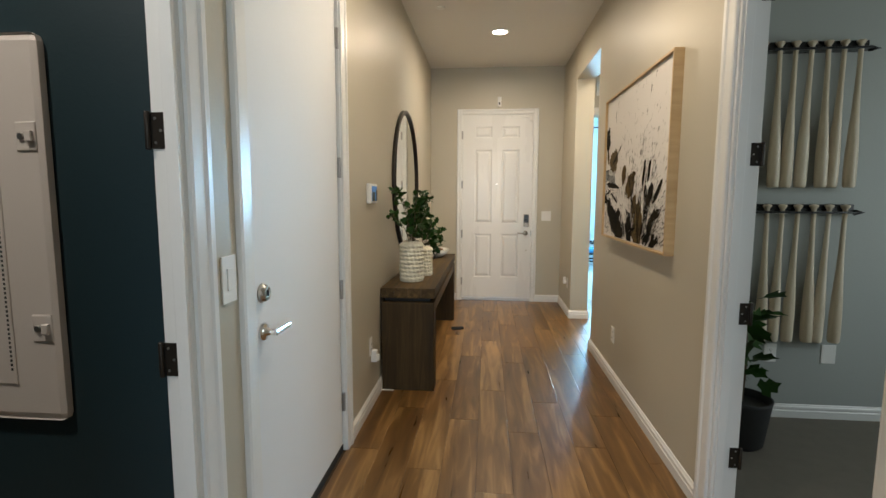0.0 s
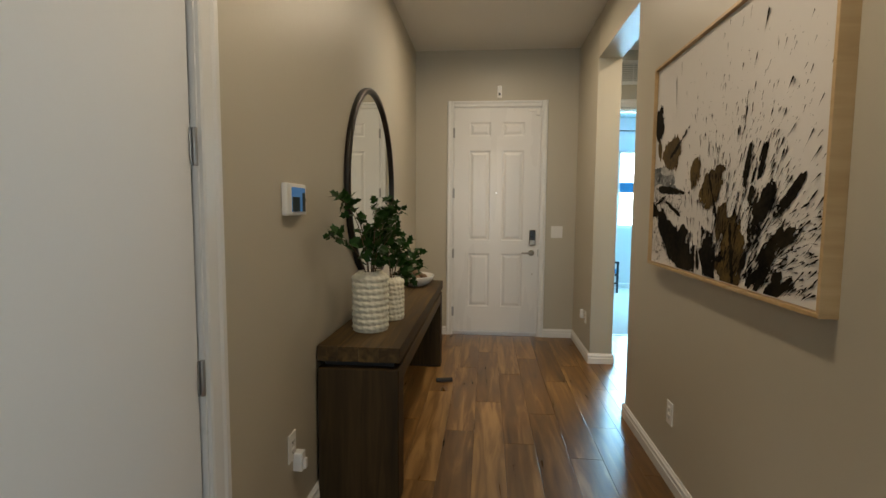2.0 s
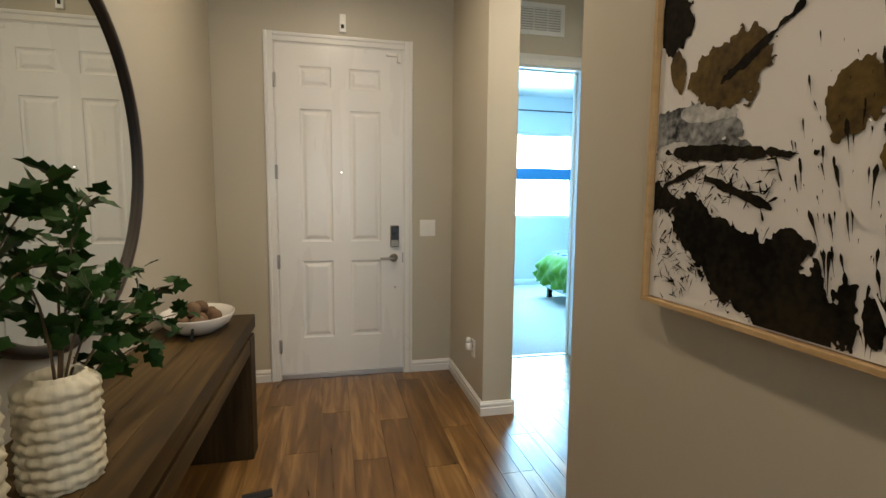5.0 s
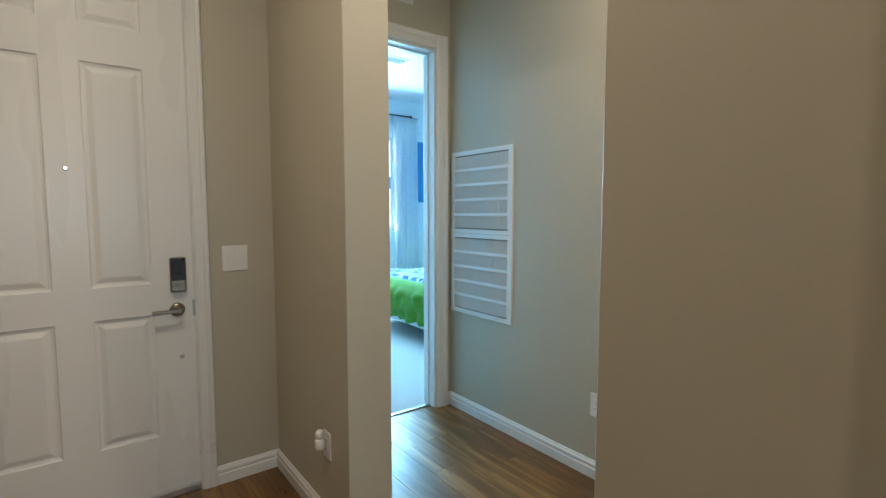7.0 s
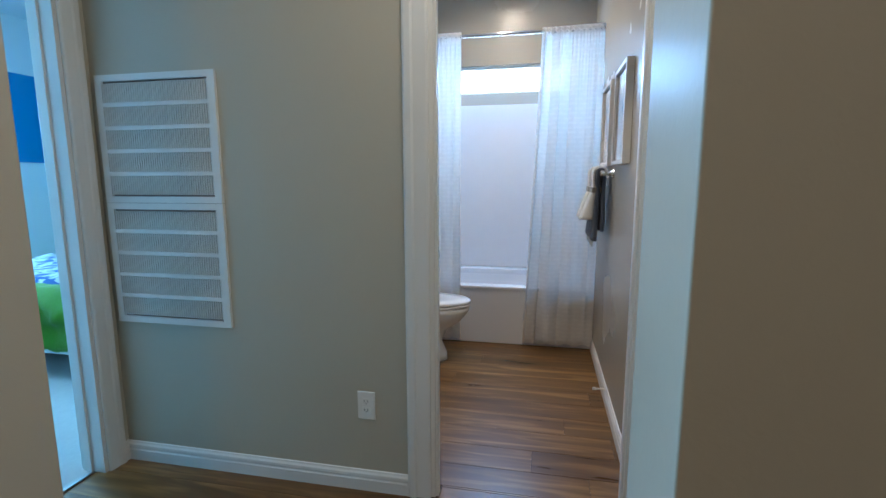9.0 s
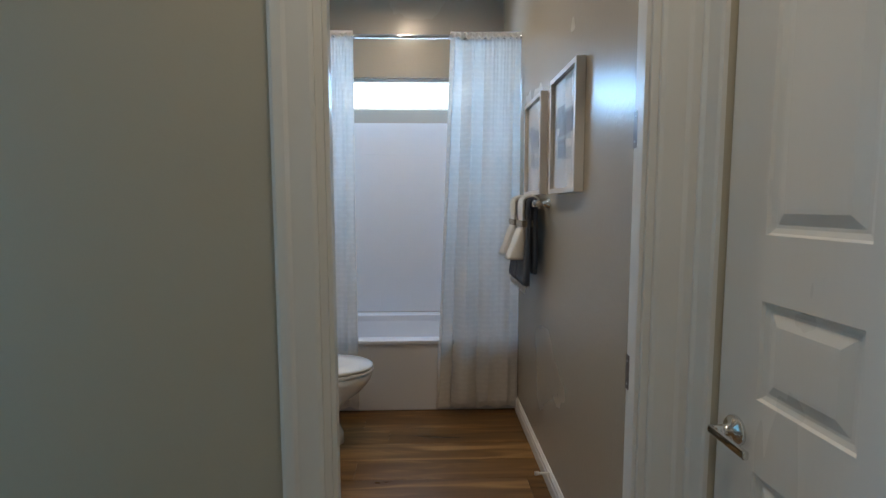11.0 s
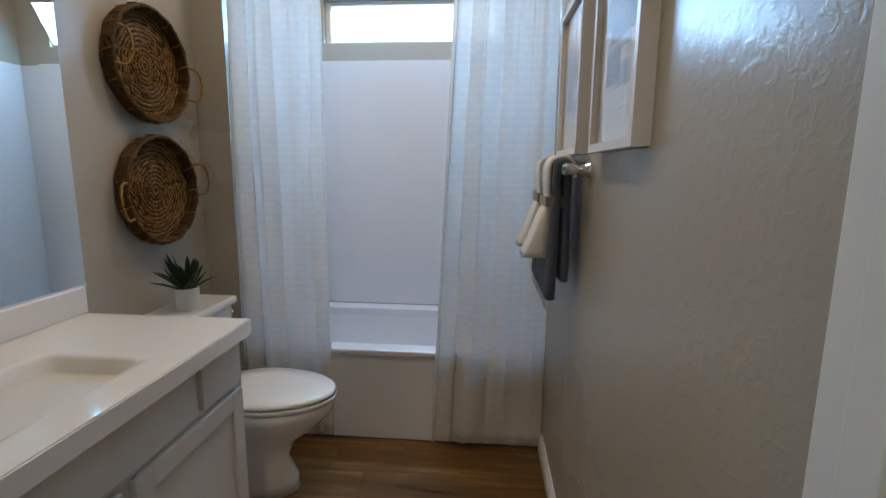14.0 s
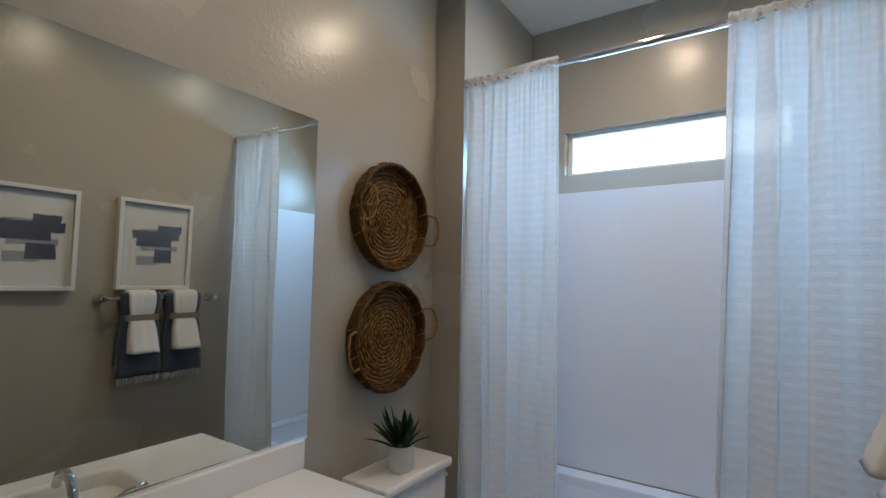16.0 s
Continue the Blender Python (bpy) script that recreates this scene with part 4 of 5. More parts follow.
for x in (0.0065, AW - 0.0065):
    part("frame_stile", moved(boxes((-0.0065, 0.013, 0, 0.0065, AH - 0.013, 0.052), bevel=0.001), Matrix(((1, 0, 0, x), (0, 0, -1, 0), (0, 1, 0, 0), (0, 0, 0, 1)))), MAPLE, art)


def inside(x, z):
    return 0.018 < x < AW - 0.018 and 0.018 < z < AH - 0.018


def grain_noise(x, z, scale, seed, octaves=4):
    """Layered value noise on arrays, for the paint's torn edges."""
    out, amp = np.zeros_like(x), 1.0
    for o in range(octaves):
        rs = np.random.RandomState(seed + o)
        table = rs.rand(256, 256)
        fx, fz = x * scale * 2 ** o + 31.7 * o, z * scale * 2 ** o + 17.3 * o
        ix, iz = np.floor(fx).astype(int), np.floor(fz).astype(int)
        ux, uz = fx - ix, fz - iz
        ux, uz = ux * ux * (3 - 2 * ux), uz * uz * (3 - 2 * uz)
        g = [[table[(ix + i) % 256, (iz + k) % 256] for k in (0, 1)] for i in (0, 1)]
        out += amp * ((g[0][0] * (1 - ux) + g[1][0] * ux) * (1 - uz) + (g[0][1] * (1 - ux) + g[1][1] * ux) * uz - 0.5)
        amp *= 0.6
    return out


def paint_layer(blobs, y, seed, flow, rag=0.9, cap=1.0, cell=0.0036):
    """Paint where a field of soft masses, torn along the rays of the throw, is positive: marching squares on a fine grid."""
    nx, nz = int((AW - 0.04) / cell), int((AH - 0.04) / cell)
    X, Z = np.meshgrid(0.02 + cell * np.arange(nx + 1), 0.02 + cell * np.arange(nz + 1), indexing="ij")
    f = np.full_like(X, -9.0)
    for cx, cz, rx, rz, tl in blobs:
        u, v = (X - cx) * math.cos(tl) + (Z - cz) * math.sin(tl), -(X - cx) * math.sin(tl) + (Z - cz) * math.cos(tl)
        f = np.maximum(f, 1 - np.sqrt((u / rx) ** 2 + (v / rz) ** 2))
    f = np.minimum(f, cap)
    turn, reach = np.arctan2(X - 0.62, Z + 0.45), np.hypot(X - 0.62, Z + 0.45)
    f += rag * (flow * grain_noise(turn * 1.3, reach * 0.30, 26, seed, 4) + 0.6 * grain_noise(X, Z, 13, seed + 50, 4) + 0.35 * grain_noise(X, Z, 60, seed + 90, 3))
    verts, faces, known = [], [], {}

    def vert(key, p):
        if key not in known:
            known[key] = len(verts)
            verts.append(p)
        return known[key]

    ring = ((0, 0), (1, 0), (1, 1), (0, 1))
    for i, k in np.argwhere(np.maximum.reduce([f[:-1, :-1], f[1:, :-1], f[1:, 1:], f[:-1, 1:]]) > 0):
        i, k = int(i), int(k)
        poly = []
        for c in range(4):
            (a0, b0), (a1, b1) = ring[c], ring[(c + 1) % 4]
            p, q = (i + a0, k + b0), (i + a1, k + b1)
            fp, fq = f[p], f[q]
            if fp > 0:
                poly.append(vert(p, (X[p], y, Z[p])))
            if (fp > 0) != (fq > 0):
                w = fp / (fp - fq)
                poly.append(vert((min(p, q), max(p, q)), (X[p] + w * (X[q] - X[p]), y, Z[p] + w * (Z[q] - Z[p]))))
        if len(poly) > 2:
            faces.append(poly)
    return verts, faces


def layer_part(name, blobs, y, seed, flow, material, label, rag=0.9, cap=1.0):
    me = bpy.data.meshes.new(name)
    v, f = paint_layer(blobs, y, seed, flow, rag, cap)
    me.from_pydata(v, [], f)
    me.materials.append(material)
    ob = new(name, me)
    ob.parent = art
    return tagged(ob, label, "", "", "stuff")


def streak(bm, x, z, ang, length, width, y, rng):
    """A flung drop: thin tail, heavy head."""
    d, s = Vector((math.cos(ang), 0, math.sin(ang))), Vector((-math.sin(ang), 0, math.cos(ang)))
    bend = rng.uniform(-0.10, 0.10)
    L, R = [], []
    for u, w in ((0, 0.05), (0.25, 0.18), (0.5, 0.45), (0.7, 0.9), (0.85, 1.0), (0.95, 0.6), (1.0, 0.1)):
        c = Vector((x, y, z)) + d * (u * length) + s * (bend * length * u * u)
        w *= width * rng.uniform(0.7, 1.3) / 2
        a, b = c + s * w, c - s * w
        if not (inside(a.x, a.z) and inside(b.x, b.z)):
            return
        L.append(a), R.append(b)
    bm.faces.new([bm.verts.new(v) for v in L + R[::-1]])


rng = random.Random(21)
layer_part("slate_wash", ((0.13, 0.46, 0.17, 0.060, -0.12), (0.05, 0.45, 0.07, 0.065, 0), (0.26, 0.40, 0.10, 0.025, -0.2)), -0.0370, 31, 0.5, SLATE, "slate blue wash", 0.55)
layer_part("pale_wash", ((0.20, 0.49, 0.10, 0.022, -0.1), (0.08, 0.41, 0.07, 0.02, 0.1)), -0.0374, 35, 0.5, PALEWASH, "thin pale grey wash", 0.5)
layer_part("ink_mass", ((0.07, 0.75, 0.065, 0.080, 0.25), (0.04, 0.285, 0.08, 0.040, -0.3), (0.19, 0.215, 0.14, 0.060, -0.3), (0.34, 0.13, 0.15, 0.105, -0.3), (0.46, 0.07, 0.15, 0.10, 0), (0.43, 0.19, 0.05, 0.05, 0), (0.69, 0.09, 0.07, 0.12, 0.2),
           (0.20, 0.395, 0.22, 0.016, -0.08), (0.30, 0.30, 0.10, 0.012, -0.35), (0.12, 0.34, 0.08, 0.008, 0.3)), -0.0378, 11, 0.5, INK, "black and charcoal ink masses", 0.75)
layer_part("ink_burst", ((1.11, 0.055, 0.10, 0.055, 0.1), (1.17, 0.20, 0.075, 0.030, 0.5), (1.20, 0.33, 0.095, 0.022, 0.72), (1.06, 0.31, 0.045, 0.075, -0.4), (1.02, 0.21, 0.045, 0.065, -0.3), (1.045, 0.45, 0.018, 0.07, -0.3), (0.956, 0.45, 0.015, 0.07, -0.2),
           (1.0, 0.38, 0.018, 0.06, -0.3), (0.97, 0.09, 0.04, 0.05, 0), (1.10, 0.14, 0.05, 0.04, 0.3)), -0.0380, 17, 0.9, INK, "burst of broken black ink", 0.85, 0.24)
layer_part("olive_paint", ((0.26, 0.57, 0.13, 0.075, 0.15), (0.09, 0.61, 0.025, 0.05, 0.3), (0.535, 0.46, 0.05, 0.075, -0.2), (0.69, 0.385, 0.105, 0.065, 0.5), (0.87, 0.13, 0.085, 0.16, -0.2), (0.79, 0.25, 0.04, 0.08, -0.3)), -0.0382, 41, 0.35, OLIVE, "olive brown paint masses", 0.62)
layer_part("ink_vein", ((0.33, 0.60, 0.10, 0.012, 0.5), (0.72, 0.33, 0.012, 0.10, 0.4), (0.88, 0.12, 0.014, 0.12, 0.2), (0.78, 0.10, 0.05, 0.012, 0.2)), -0.0386, 61, 0.9, INK, "black vein over the olive paint", 0.9)
drops = bmesh.new()
for k in range(1500):
    reach = abs(rng.gauss(0.10, 0.40))
    x, z = rng.gauss(0.90, 0.22) + 0.30 * reach * rng.uniform(-1.0, 1.2), 0.02 + reach
    if x < 0.42 and rng.random() < 0.85:
        continue
    near = max(0.0, 1 - reach * 1.25)
    big = rng.random() ** 3
    streak(drops, x, z, math.pi / 2 - 1.15 * math.atan2(x - 0.62, z + 0.50) + rng.gauss(0, 0.10), (0.008 + 0.055 * big) * (0.55 + 1.0 * near), (0.0014 + 0.0062 * big) * (0.55 + 0.8 * near), -0.0390, rng)
for k in range(170):
    x, z = rng.uniform(1.05, 1.36), rng.uniform(0.03, 0.30)
    streak(drops, x, z, rng.gauss(0.42, 0.22), rng.uniform(0.012, 0.06), rng.uniform(0.002, 0.008), -0.0392, rng)
for k in range(330):
    streak(drops, rng.uniform(0.03, 0.40), rng.choice((rng.uniform(0.03, 0.20), rng.uniform(0.27, 0.38))), rng.uniform(0, 6.28), rng.uniform(0.010, 0.05), rng.uniform(0.0015, 0.006), -0.0393, rng)
for x, z, l, w in ((0.30, 0.74, 0.20, 0.006), (0.34, 0.90, 0.09, 0.004), (1.02, 0.88, 0.075, 0.014), (1.10, 0.97, 0.045, 0.008), (0.97, 0.78, 0.05, 0.007), (0.92, 0.58, 0.085, 0.011), (1.17, 0.66, 0.04, 0.010), (1.30, 0.62, 0.16, 0.004)):
    streak(drops, x, z, math.pi / 2 - 0.9 * math.atan2(x - 0.50, z + 0.50), l, w, -0.0394, rng)
part("ink_splatter", drops, INK, art, "flung black ink drops", "stuff")
scratch = bmesh.new()
streak(scratch, 0.555, 0.20, -1.05, 0.20, 0.016, -0.0396, rng)
streak(scratch, 0.50, 0.33, -0.9, 0.12, 0.012, -0.0397, rng)
part("bare_scratch", scratch, CANVAS, art, "bare canvas-coloured scratches", "stuff")

# ---------------------------------------------------------------- side rooms seen from the hall
box = thing("media_enclosure", pose(-1.40, 1.13, 0.755), "beige plastic wall enclosure cover with two latches", "wall enclosure")
part("cover", joined(boxes((-0.22, -0.022, 0.0, 0.222, 0, 1.03), bevel=0.02), boxes((-0.165, -0.026, 0.10, 0.085, -0.020, 0.90), bevel=0.003)), BEIGEPL, box)
for z in (0.26, 0.77):
    latch = part("latch", boxes((0.142, -0.026, z - 0.038, 0.202, -0.018, z + 0.038), bevel=0.004), BEIGEPL, box)
    part("latch_screw", moved(lathe([(0.009, 0.0), (0.008, 0.006)], 16), pose(0.162, -0.026, z, 90)), STEEL, latch)
    part("catch", boxes((0.177, -0.036, z - 0.014, 0.197, -0.026, z + 0.014), bevel=0.003), BEIGEPL, latch)
part("vent_slots", boxes(*[(0.070, -0.0268, 0.14 + 0.0125 * k, 0.076, -0.0262, 0.147 + 0.0125 * k) for k in range(50)]), DARK, box, "row of dark vent slots", "stuff")


def bat_rack(z):
    r = thing("bat_rack", pose(0, 3.08, 0), "black wall rail holding a row of pale wooden bats", "bat rack", "bat racks on the wall")
    part("rail", boxes((1.10, -0.045, z - 0.02, 2.145, -0.0, z + 0.02), bevel=0.003), BLACK, r)
    part("shelf", boxes((1.10, -0.085, z - 0.035, 2.145, -0.0, z - 0.022), bevel=0.003), BLACK, r)
    part("bracket_tip", moved(lathe([(0.018, 0), (0.006, 0.045), (0.002, 0.06)], 14), pose(2.145, -0.05, z - 0.028, 0, 90, 0)), BLACK, r)


BAT = [(0.005, 0.0), (0.021, 0.004), (0.025, 0.010), (0.022, 0.018), (0.013, 0.030), (0.0125, 0.12), (0.015, 0.28), (0.020, 0.42), (0.028, 0.56), (0.0325, 0.68), (0.033, 0.80), (0.031, 0.836), (0.026, 0.845)]
bat = None
for z, last in ((2.262, 2.09), (1.318, 2.085)):
    bat_rack(z)
    for k in range(11):
        at = pose(last - 0.088 * k, 3.08 - 0.062, z + 0.020, 180, 1.2 * math.sin(k * 2.3), 0)
        if bat is None:
            bat = solid("baseball_bat", lathe(BAT, 20), BATWOOD, "pale unvarnished wooden bat hanging on the rail", "baseball bat", "bats on the wall", at=at)
        else:
            copy_thing(bat, at)
rub = thing("potted_plant", pose(1.41, 2.70, FZ + 0.006), "dark broad-leaved plant in the side room", "plant")
part("pot", lathe([(0.10, 0), (0.12, 0.02), (0.15, 0.26), (0.155, 0.28), (0.14, 0.28), (0.13, 0.24)], 28), DARK, rub)
bm = bmesh.new()
rg = random.Random(4)
for k in range(26):
    a = rg.uniform(0, math.tau)
    leaf_fan(bm, Vector((0.10 * math.cos(a) * rg.random(), 0.10 * math.sin(a) * rg.random(), rg.uniform(0.30, 0.85))), (math.cos(a), math.sin(a), rg.uniform(-0.3, 0.6)), rg.uniform(0.10, 0.16), rg)
part("leaves", bm, LEAF, rub)
part("stem", tube([(0, 0, 0.25), (0.01, 0, 0.5), (-0.01, 0.01, 0.85)], 0.009, 8), STEM, rub)

# ---------------------------------------------------------------- bedroom
bed = thing("bed", pose(3.95, 8.12, FZ), "made bed with green quilt and blue throw", "bed")
part("box_base", boxes((-1.0, -0.90, 0.14, 0.98, 0.90, 0.32), bevel=0.02), BEDWALL, bed, "white upholstered bed base")
part("mattress", boxes((-0.98, -0.88, 0.32, 0.96, 0.88, 0.58), bevel=0.05), BEDWALL, bed)
for x in (-0.94, 0.92):
    for y in (-0.84, 0.84):
        part("leg", boxes((x - 0.03, y - 0.03, 0.004, x + 0.03, y + 0.03, 0.14)), BLACK, bed)


def draped(x0, x1, y0, y1, z, drop, seed, amp=0.02, n=30):
    """A spread over a box: flat on top, hanging folds on three sides."""
    bm = bmesh.new()
    rows = []
    sx, sy = drop, drop
    for i in range(n + 1):
        row = []
        for j in range(n + 1):
            u, v = x0 - sx + (x1 - x0 + sx) * i / n, y0 - sy + (y1 - y0 + 2 * sy) * j / n
            ox, oy = max(0, x0 - u), max(0, y0 - v) + max(0, v - y1)
            o = max(ox, oy)
            f = noise.noise(Vector((u * 9, v * 9, seed)))
            px = max(u, x0) - (0.03 + amp * (1 + f)) * min(1, ox * 8)
            py = min(max(v, y0), y1) + (0.03 + amp * (1 + f)) * (min(1, max(0, v - y1) * 8) - min(1, max(0, y0 - v) * 8))
            row.append(bm.verts.new((px, py, z - o * (0.92 + 0.10 * f) + 0.012 * f * (o == 0))))
        rows.append(row)
    for a, b in zip(rows, rows[1:]):
        for j in range(n):
            bm.faces.new((a[j], a[j + 1], b[j + 1], b[j]))
    r = bmesh.ops.solidify(bm, geom=bm.faces[:], thickness=0.008)
    return smooth(bm)


part("quilt", draped(-0.98, 0.95, -0.88, 0.88, 0.61, 0.44, 2, 0.07, 60), GREENSPREAD, bed, "bright green quilt")
part("throw", draped(-0.86, 0.30, -0.87, 0.87, 0.645, 0.05, 7), BLUESPREAD, bed, "blue and white patterned throw")
bm = bmesh.new()
rg = random.Random(9)
for k in range(90):
    x, y = rg.uniform(-0.86, 0.26), rg.uniform(-0.85, 0.85)
    w, l, a = rg.uniform(0.012, 0.03), rg.uniform(0.06, 0.16), rg.uniform(-0.5, 0.5)
    moved_quad = [Vector((l * c, w * s, 0)) for c, s in ((-1, -0.2), (-0.3, -1), (1, -0.3), (0.8, 0.5), (0, 1), (-0.8, 0.6))]
    bm.faces.new([bm.verts.new((x + p.x * math.cos(a) - p.y * math.sin(a), y + p.x * math.sin(a) + p.y * math.cos(a), 0.668 + 0.0004 * k / 9)) for p in moved_quad])
part("throw_pattern", bm, SHEER, bed, "white brushed pattern on the throw")
part("headboard", boxes((0.98, -0.92, 0.3, 1.03, 0.92, 1.15), bevel=0.02), BLACK, bed)

chair = thing("armchair", pose(1.96, 9.62, FZ + 0.004), "low black framed armchair with a bright blue seat cushion", "chair")
for cx in (-0.23, 0.23):
    for cy in (-0.22, 0.22):
        part("leg", boxes((cx - 0.017, cy - 0.017, 0.0, cx + 0.017, cy + 0.017, 0.52 if cx < 0 else 0.50), bevel=0.004), BLACK, chair)
for cy in (-0.22, 0.22):
    part("armrest", boxes((-0.25, cy - 0.024, 0.50, 0.25, cy + 0.024, 0.535), bevel=0.006), BLACK, chair)
    part("side_stretcher", boxes((-0.213, cy - 0.010, 0.15, 0.213, cy + 0.010, 0.18), bevel=0.002), BLACK, chair)
part("seat_frame", boxes((-0.213, -0.235, 0.29, 0.235, 0.235, 0.325), bevel=0.004), BLACK, chair)
part("seat", boxes((-0.21, -0.20, 0.325, 0.235, 0.20, 0.405), bevel=0.02), BLUEBAND, chair, "bright blue seat cushion")
part("backrest", boxes((-0.245, -0.20, 0.42, -0.215, 0.20, 0.74), bevel=0.012), BLUEBAND, chair, "bright blue back cushion")
part("back_rail", boxes((-0.25, -0.237, 0.74, -0.212, 0.237, 0.775), bevel=0.006), BLACK, chair)
for cy in (-0.22, 0.22):
    part("back_post", boxes((-0.247, cy - 0.017, 0.535, -0.213, cy + 0.017, 0.74), bevel=0.004), BLACK, chair)

win = thing("window_bedroom", pose(2.3, 10.0, 1.07), "white framed bedroom window bright with daylight", "window", "", "structure")
part("frame", boxes((0, 0.03, 0, 0.045, 0.09, 1.36), (1.525, 0.03, 0, 1.57, 0.09, 1.36), (0.045, 0.03, 0, 1.525, 0.09, 0.045), (0.045, 0.03, 1.315, 1.525, 0.09, 1.36)), TRIM, win)
part("meeting_rail", boxes((0.045, 0.02, 0.62, 1.525, 0.09, 0.80)), BLUEBAND, win, "blue meeting rail")
pane = part("pane", boxes((0.045, 0.058, 0.045, 1.525, 0.062, 1.315)), GLASS, win)
pane.visible_shadow = False
solid("backdrop_bedroom", boxes((1.6, 10.6, 0.2, 4.8, 10.62, 3.2)), DAY, "bright overexposed sky outside the window", "backdrop", "", "structure")


def drape(x0, x1, z0, z1, folds, amp, taper=0.0, n=120, wave=0.4, thick=0.002, rows=26):
    """A hanging cloth along local x with real folds."""
    bm = bmesh.new()
    grid = []
    for j in range(rows + 1):
        v = j / rows
        z = z1 + (z0 - z1) * v
        row = []
        for i in range(n + 1):
            u = i / n
            x = x0 + (x1 - x0) * u + taper * v * (1 - u)
            ph = u * folds * math.tau + 0.5 * math.sin(u * 7 + v * 1.3)
            a = amp * (0.45 + 0.55 * min(1, v * 3 + 0.15)) * (0.7 + 0.5 * math.sin(u * 5.1 + 1))
            crease = 0.25 * a * math.sin(2.3 * ph + 1.1 + 1.5 * v) + 0.0045 * math.sin(5.3 * ph) * math.exp(-9 * v)
            row.append(bm.verts.new((x + wave * a * math.sin(2 * ph), -a * math.sin(ph) + crease + 0.006 * math.sin(9 * v + 6 * u), z + 0.014 * math.sin(ph) * v)))
        grid.append(row)
    for a, b in zip(grid, grid[1:]):
        for i in range(n):
            bm.faces.new((a[i], a[i + 1], b[i + 1], b[i]))
    bmesh.ops.solidify(bm, geom=bm.faces[:], thickness=thick)
    return smooth(bm)


rod = thing("curtain_rod", pose(3.1, 9.92, 2.76), "thin black curtain rod over the bedroom window", "curtain rod")
part("rod", tube([(-1.2, 0, 0), (1.0, 0, 0)], 0.010, 10), BLACK, rod)
part("finial", moved(lathe([(0.010, 0), (0.022, 0.01), (0.022, 0.03), (0.012, 0.04)], 14), pose(1.0, 0, 0, 0, 90, 0)), BLACK, rod)
part("bracket", boxes((0.90, -0.006, -0.012, 0.915, 0.08, 0.012)), BLACK, rod)
solid("window_curtain", drape(0, 0.42, 0.03, 2.75, 5, 0.020), SHEER, "sheer white floor-length curtain beside the window", "curtain", at=pose(3.82, 9.92, 0))
bvent = thing("ceiling_vent", pose(2.9, 8.4, 3.0), "white ceiling register in the bedroom", "air vent")
part("frame", boxes((-0.16, -0.10, -0.008, 0.16, 0.10, 0)), TRIM, bvent)
for k in range(5):
    part("slat", boxes((-0.13, -0.07 + 0.03 * k, -0.012, 0.13, -0.06 + 0.03 * k, -0.008)), GALV, bvent)

# ---------------------------------------------------------------- bathroom
tub = thing("bathtub", pose(4.17, 4.145, 0), "white acrylic alcove bathtub with plain apron", "bathtub")
TL = 1.485
part("apron", boxes((0.0, 0.003, FZ + 0.002, 0.03, TL - 0.003, 0.425), bevel=0.004), ACRYLIC, tub)
part("rim", boxes((-0.012, 0.003, 0.425, 0.085, TL - 0.003, 0.455), (0.62, 0.003, 0.425, 0.722, TL - 0.003, 0.482), (0.085, 0.003, 0.425, 0.62, 0.10, 0.455), (0.085, TL - 0.12, 0.425, 0.62, TL - 0.003, 0.455), bevel=0.008), ACRYLIC, tub)
bm = bmesh.new()
last = None
for off, z in ((0.0, 0.452), (0.012, 0.40), (0.04, 0.16), (0.09, 0.10), (0.16, 0.09)):
    ring = []
    for cx, cy, qa in ((0.62 - off - 0.12, TL - 0.12 - off - 0.12, 0), (0.085 + off + 0.12, TL - 0.12 - off - 0.12, 90), (0.085 + off + 0.12, 0.10 + off + 0.12, 180), (0.62 - off - 0.12, 0.10 + off + 0.12, 270)):
        for k in range(6):
            a = radians(qa + 18 * k)
            ring.append(bm.verts.new((cx + 0.125 * math.cos(a), cy + 0.125 * math.sin(a), z)))
    if last:
        for k in range(len(ring)):
            j = (k + 1) % len(ring)
            bm.faces.new((last[k], last[j], ring[j], ring[k]))
    last = ring
bm.faces.new(last)
part("basin", smooth(bm), ACRYLIC, tub)
sur = thing("tub_surround", pose(4.17, 4.145, 0.455), "white moulded surround with shallow tile pattern", "tub surround", "", "structure")
part("back_panel", boxes((0.722, 0.003, 0.03, 0.728, TL - 0.003, 1.512), bevel=0.002), ACRYLIC, sur)
part("side_panel", boxes((0.0, 0.001, 0.0, 0.722, 0.008, 1.512), bevel=0.002), ACRYLIC, sur)
part("side_panel", boxes((0.0, TL - 0.008, 0.0, 0.722, TL - 0.001, 1.512), bevel=0.002), ACRYLIC, sur)
tile_mesh = mesh_of("tile", boxes((-0.0010, -0.1206, -0.0600, 0, 0.1206, 0.0600), bevel=0.0006), ACRYLIC)
for r in range(12):
    for c in range(-1, 6):
        yy = 0.128 + 0.2425 * c + (0.12 if r % 2 else 0.0)
        if 0.121 < yy < TL - 0.121:
            t = new("tile", tile_mesh)
            t.parent = sur
            t.location = (0.7225, yy, 0.135 + 0.1205 * r - 0.0)
wb = thing("window_bath", pose(4.90, 5.43, 2.075, 0, 0, -90), "narrow high frosted bathroom window bright with daylight", "window", "", "structure")
part("frame", boxes((0, 0.05, 0, 0.028, 0.10, 0.25), (1.042, 0.05, 0, 1.07, 0.10, 0.25), (0.028, 0.05, 0, 1.042, 0.10, 0.022), (0.028, 0.05, 0.226, 1.042, 0.10, 0.25), bevel=0.003), TRIM, wb)
pane = part("pane", boxes((0.028, 0.074, 0.022, 1.042, 0.078, 0.226)), GLASS, wb)
pane.visible_shadow = False
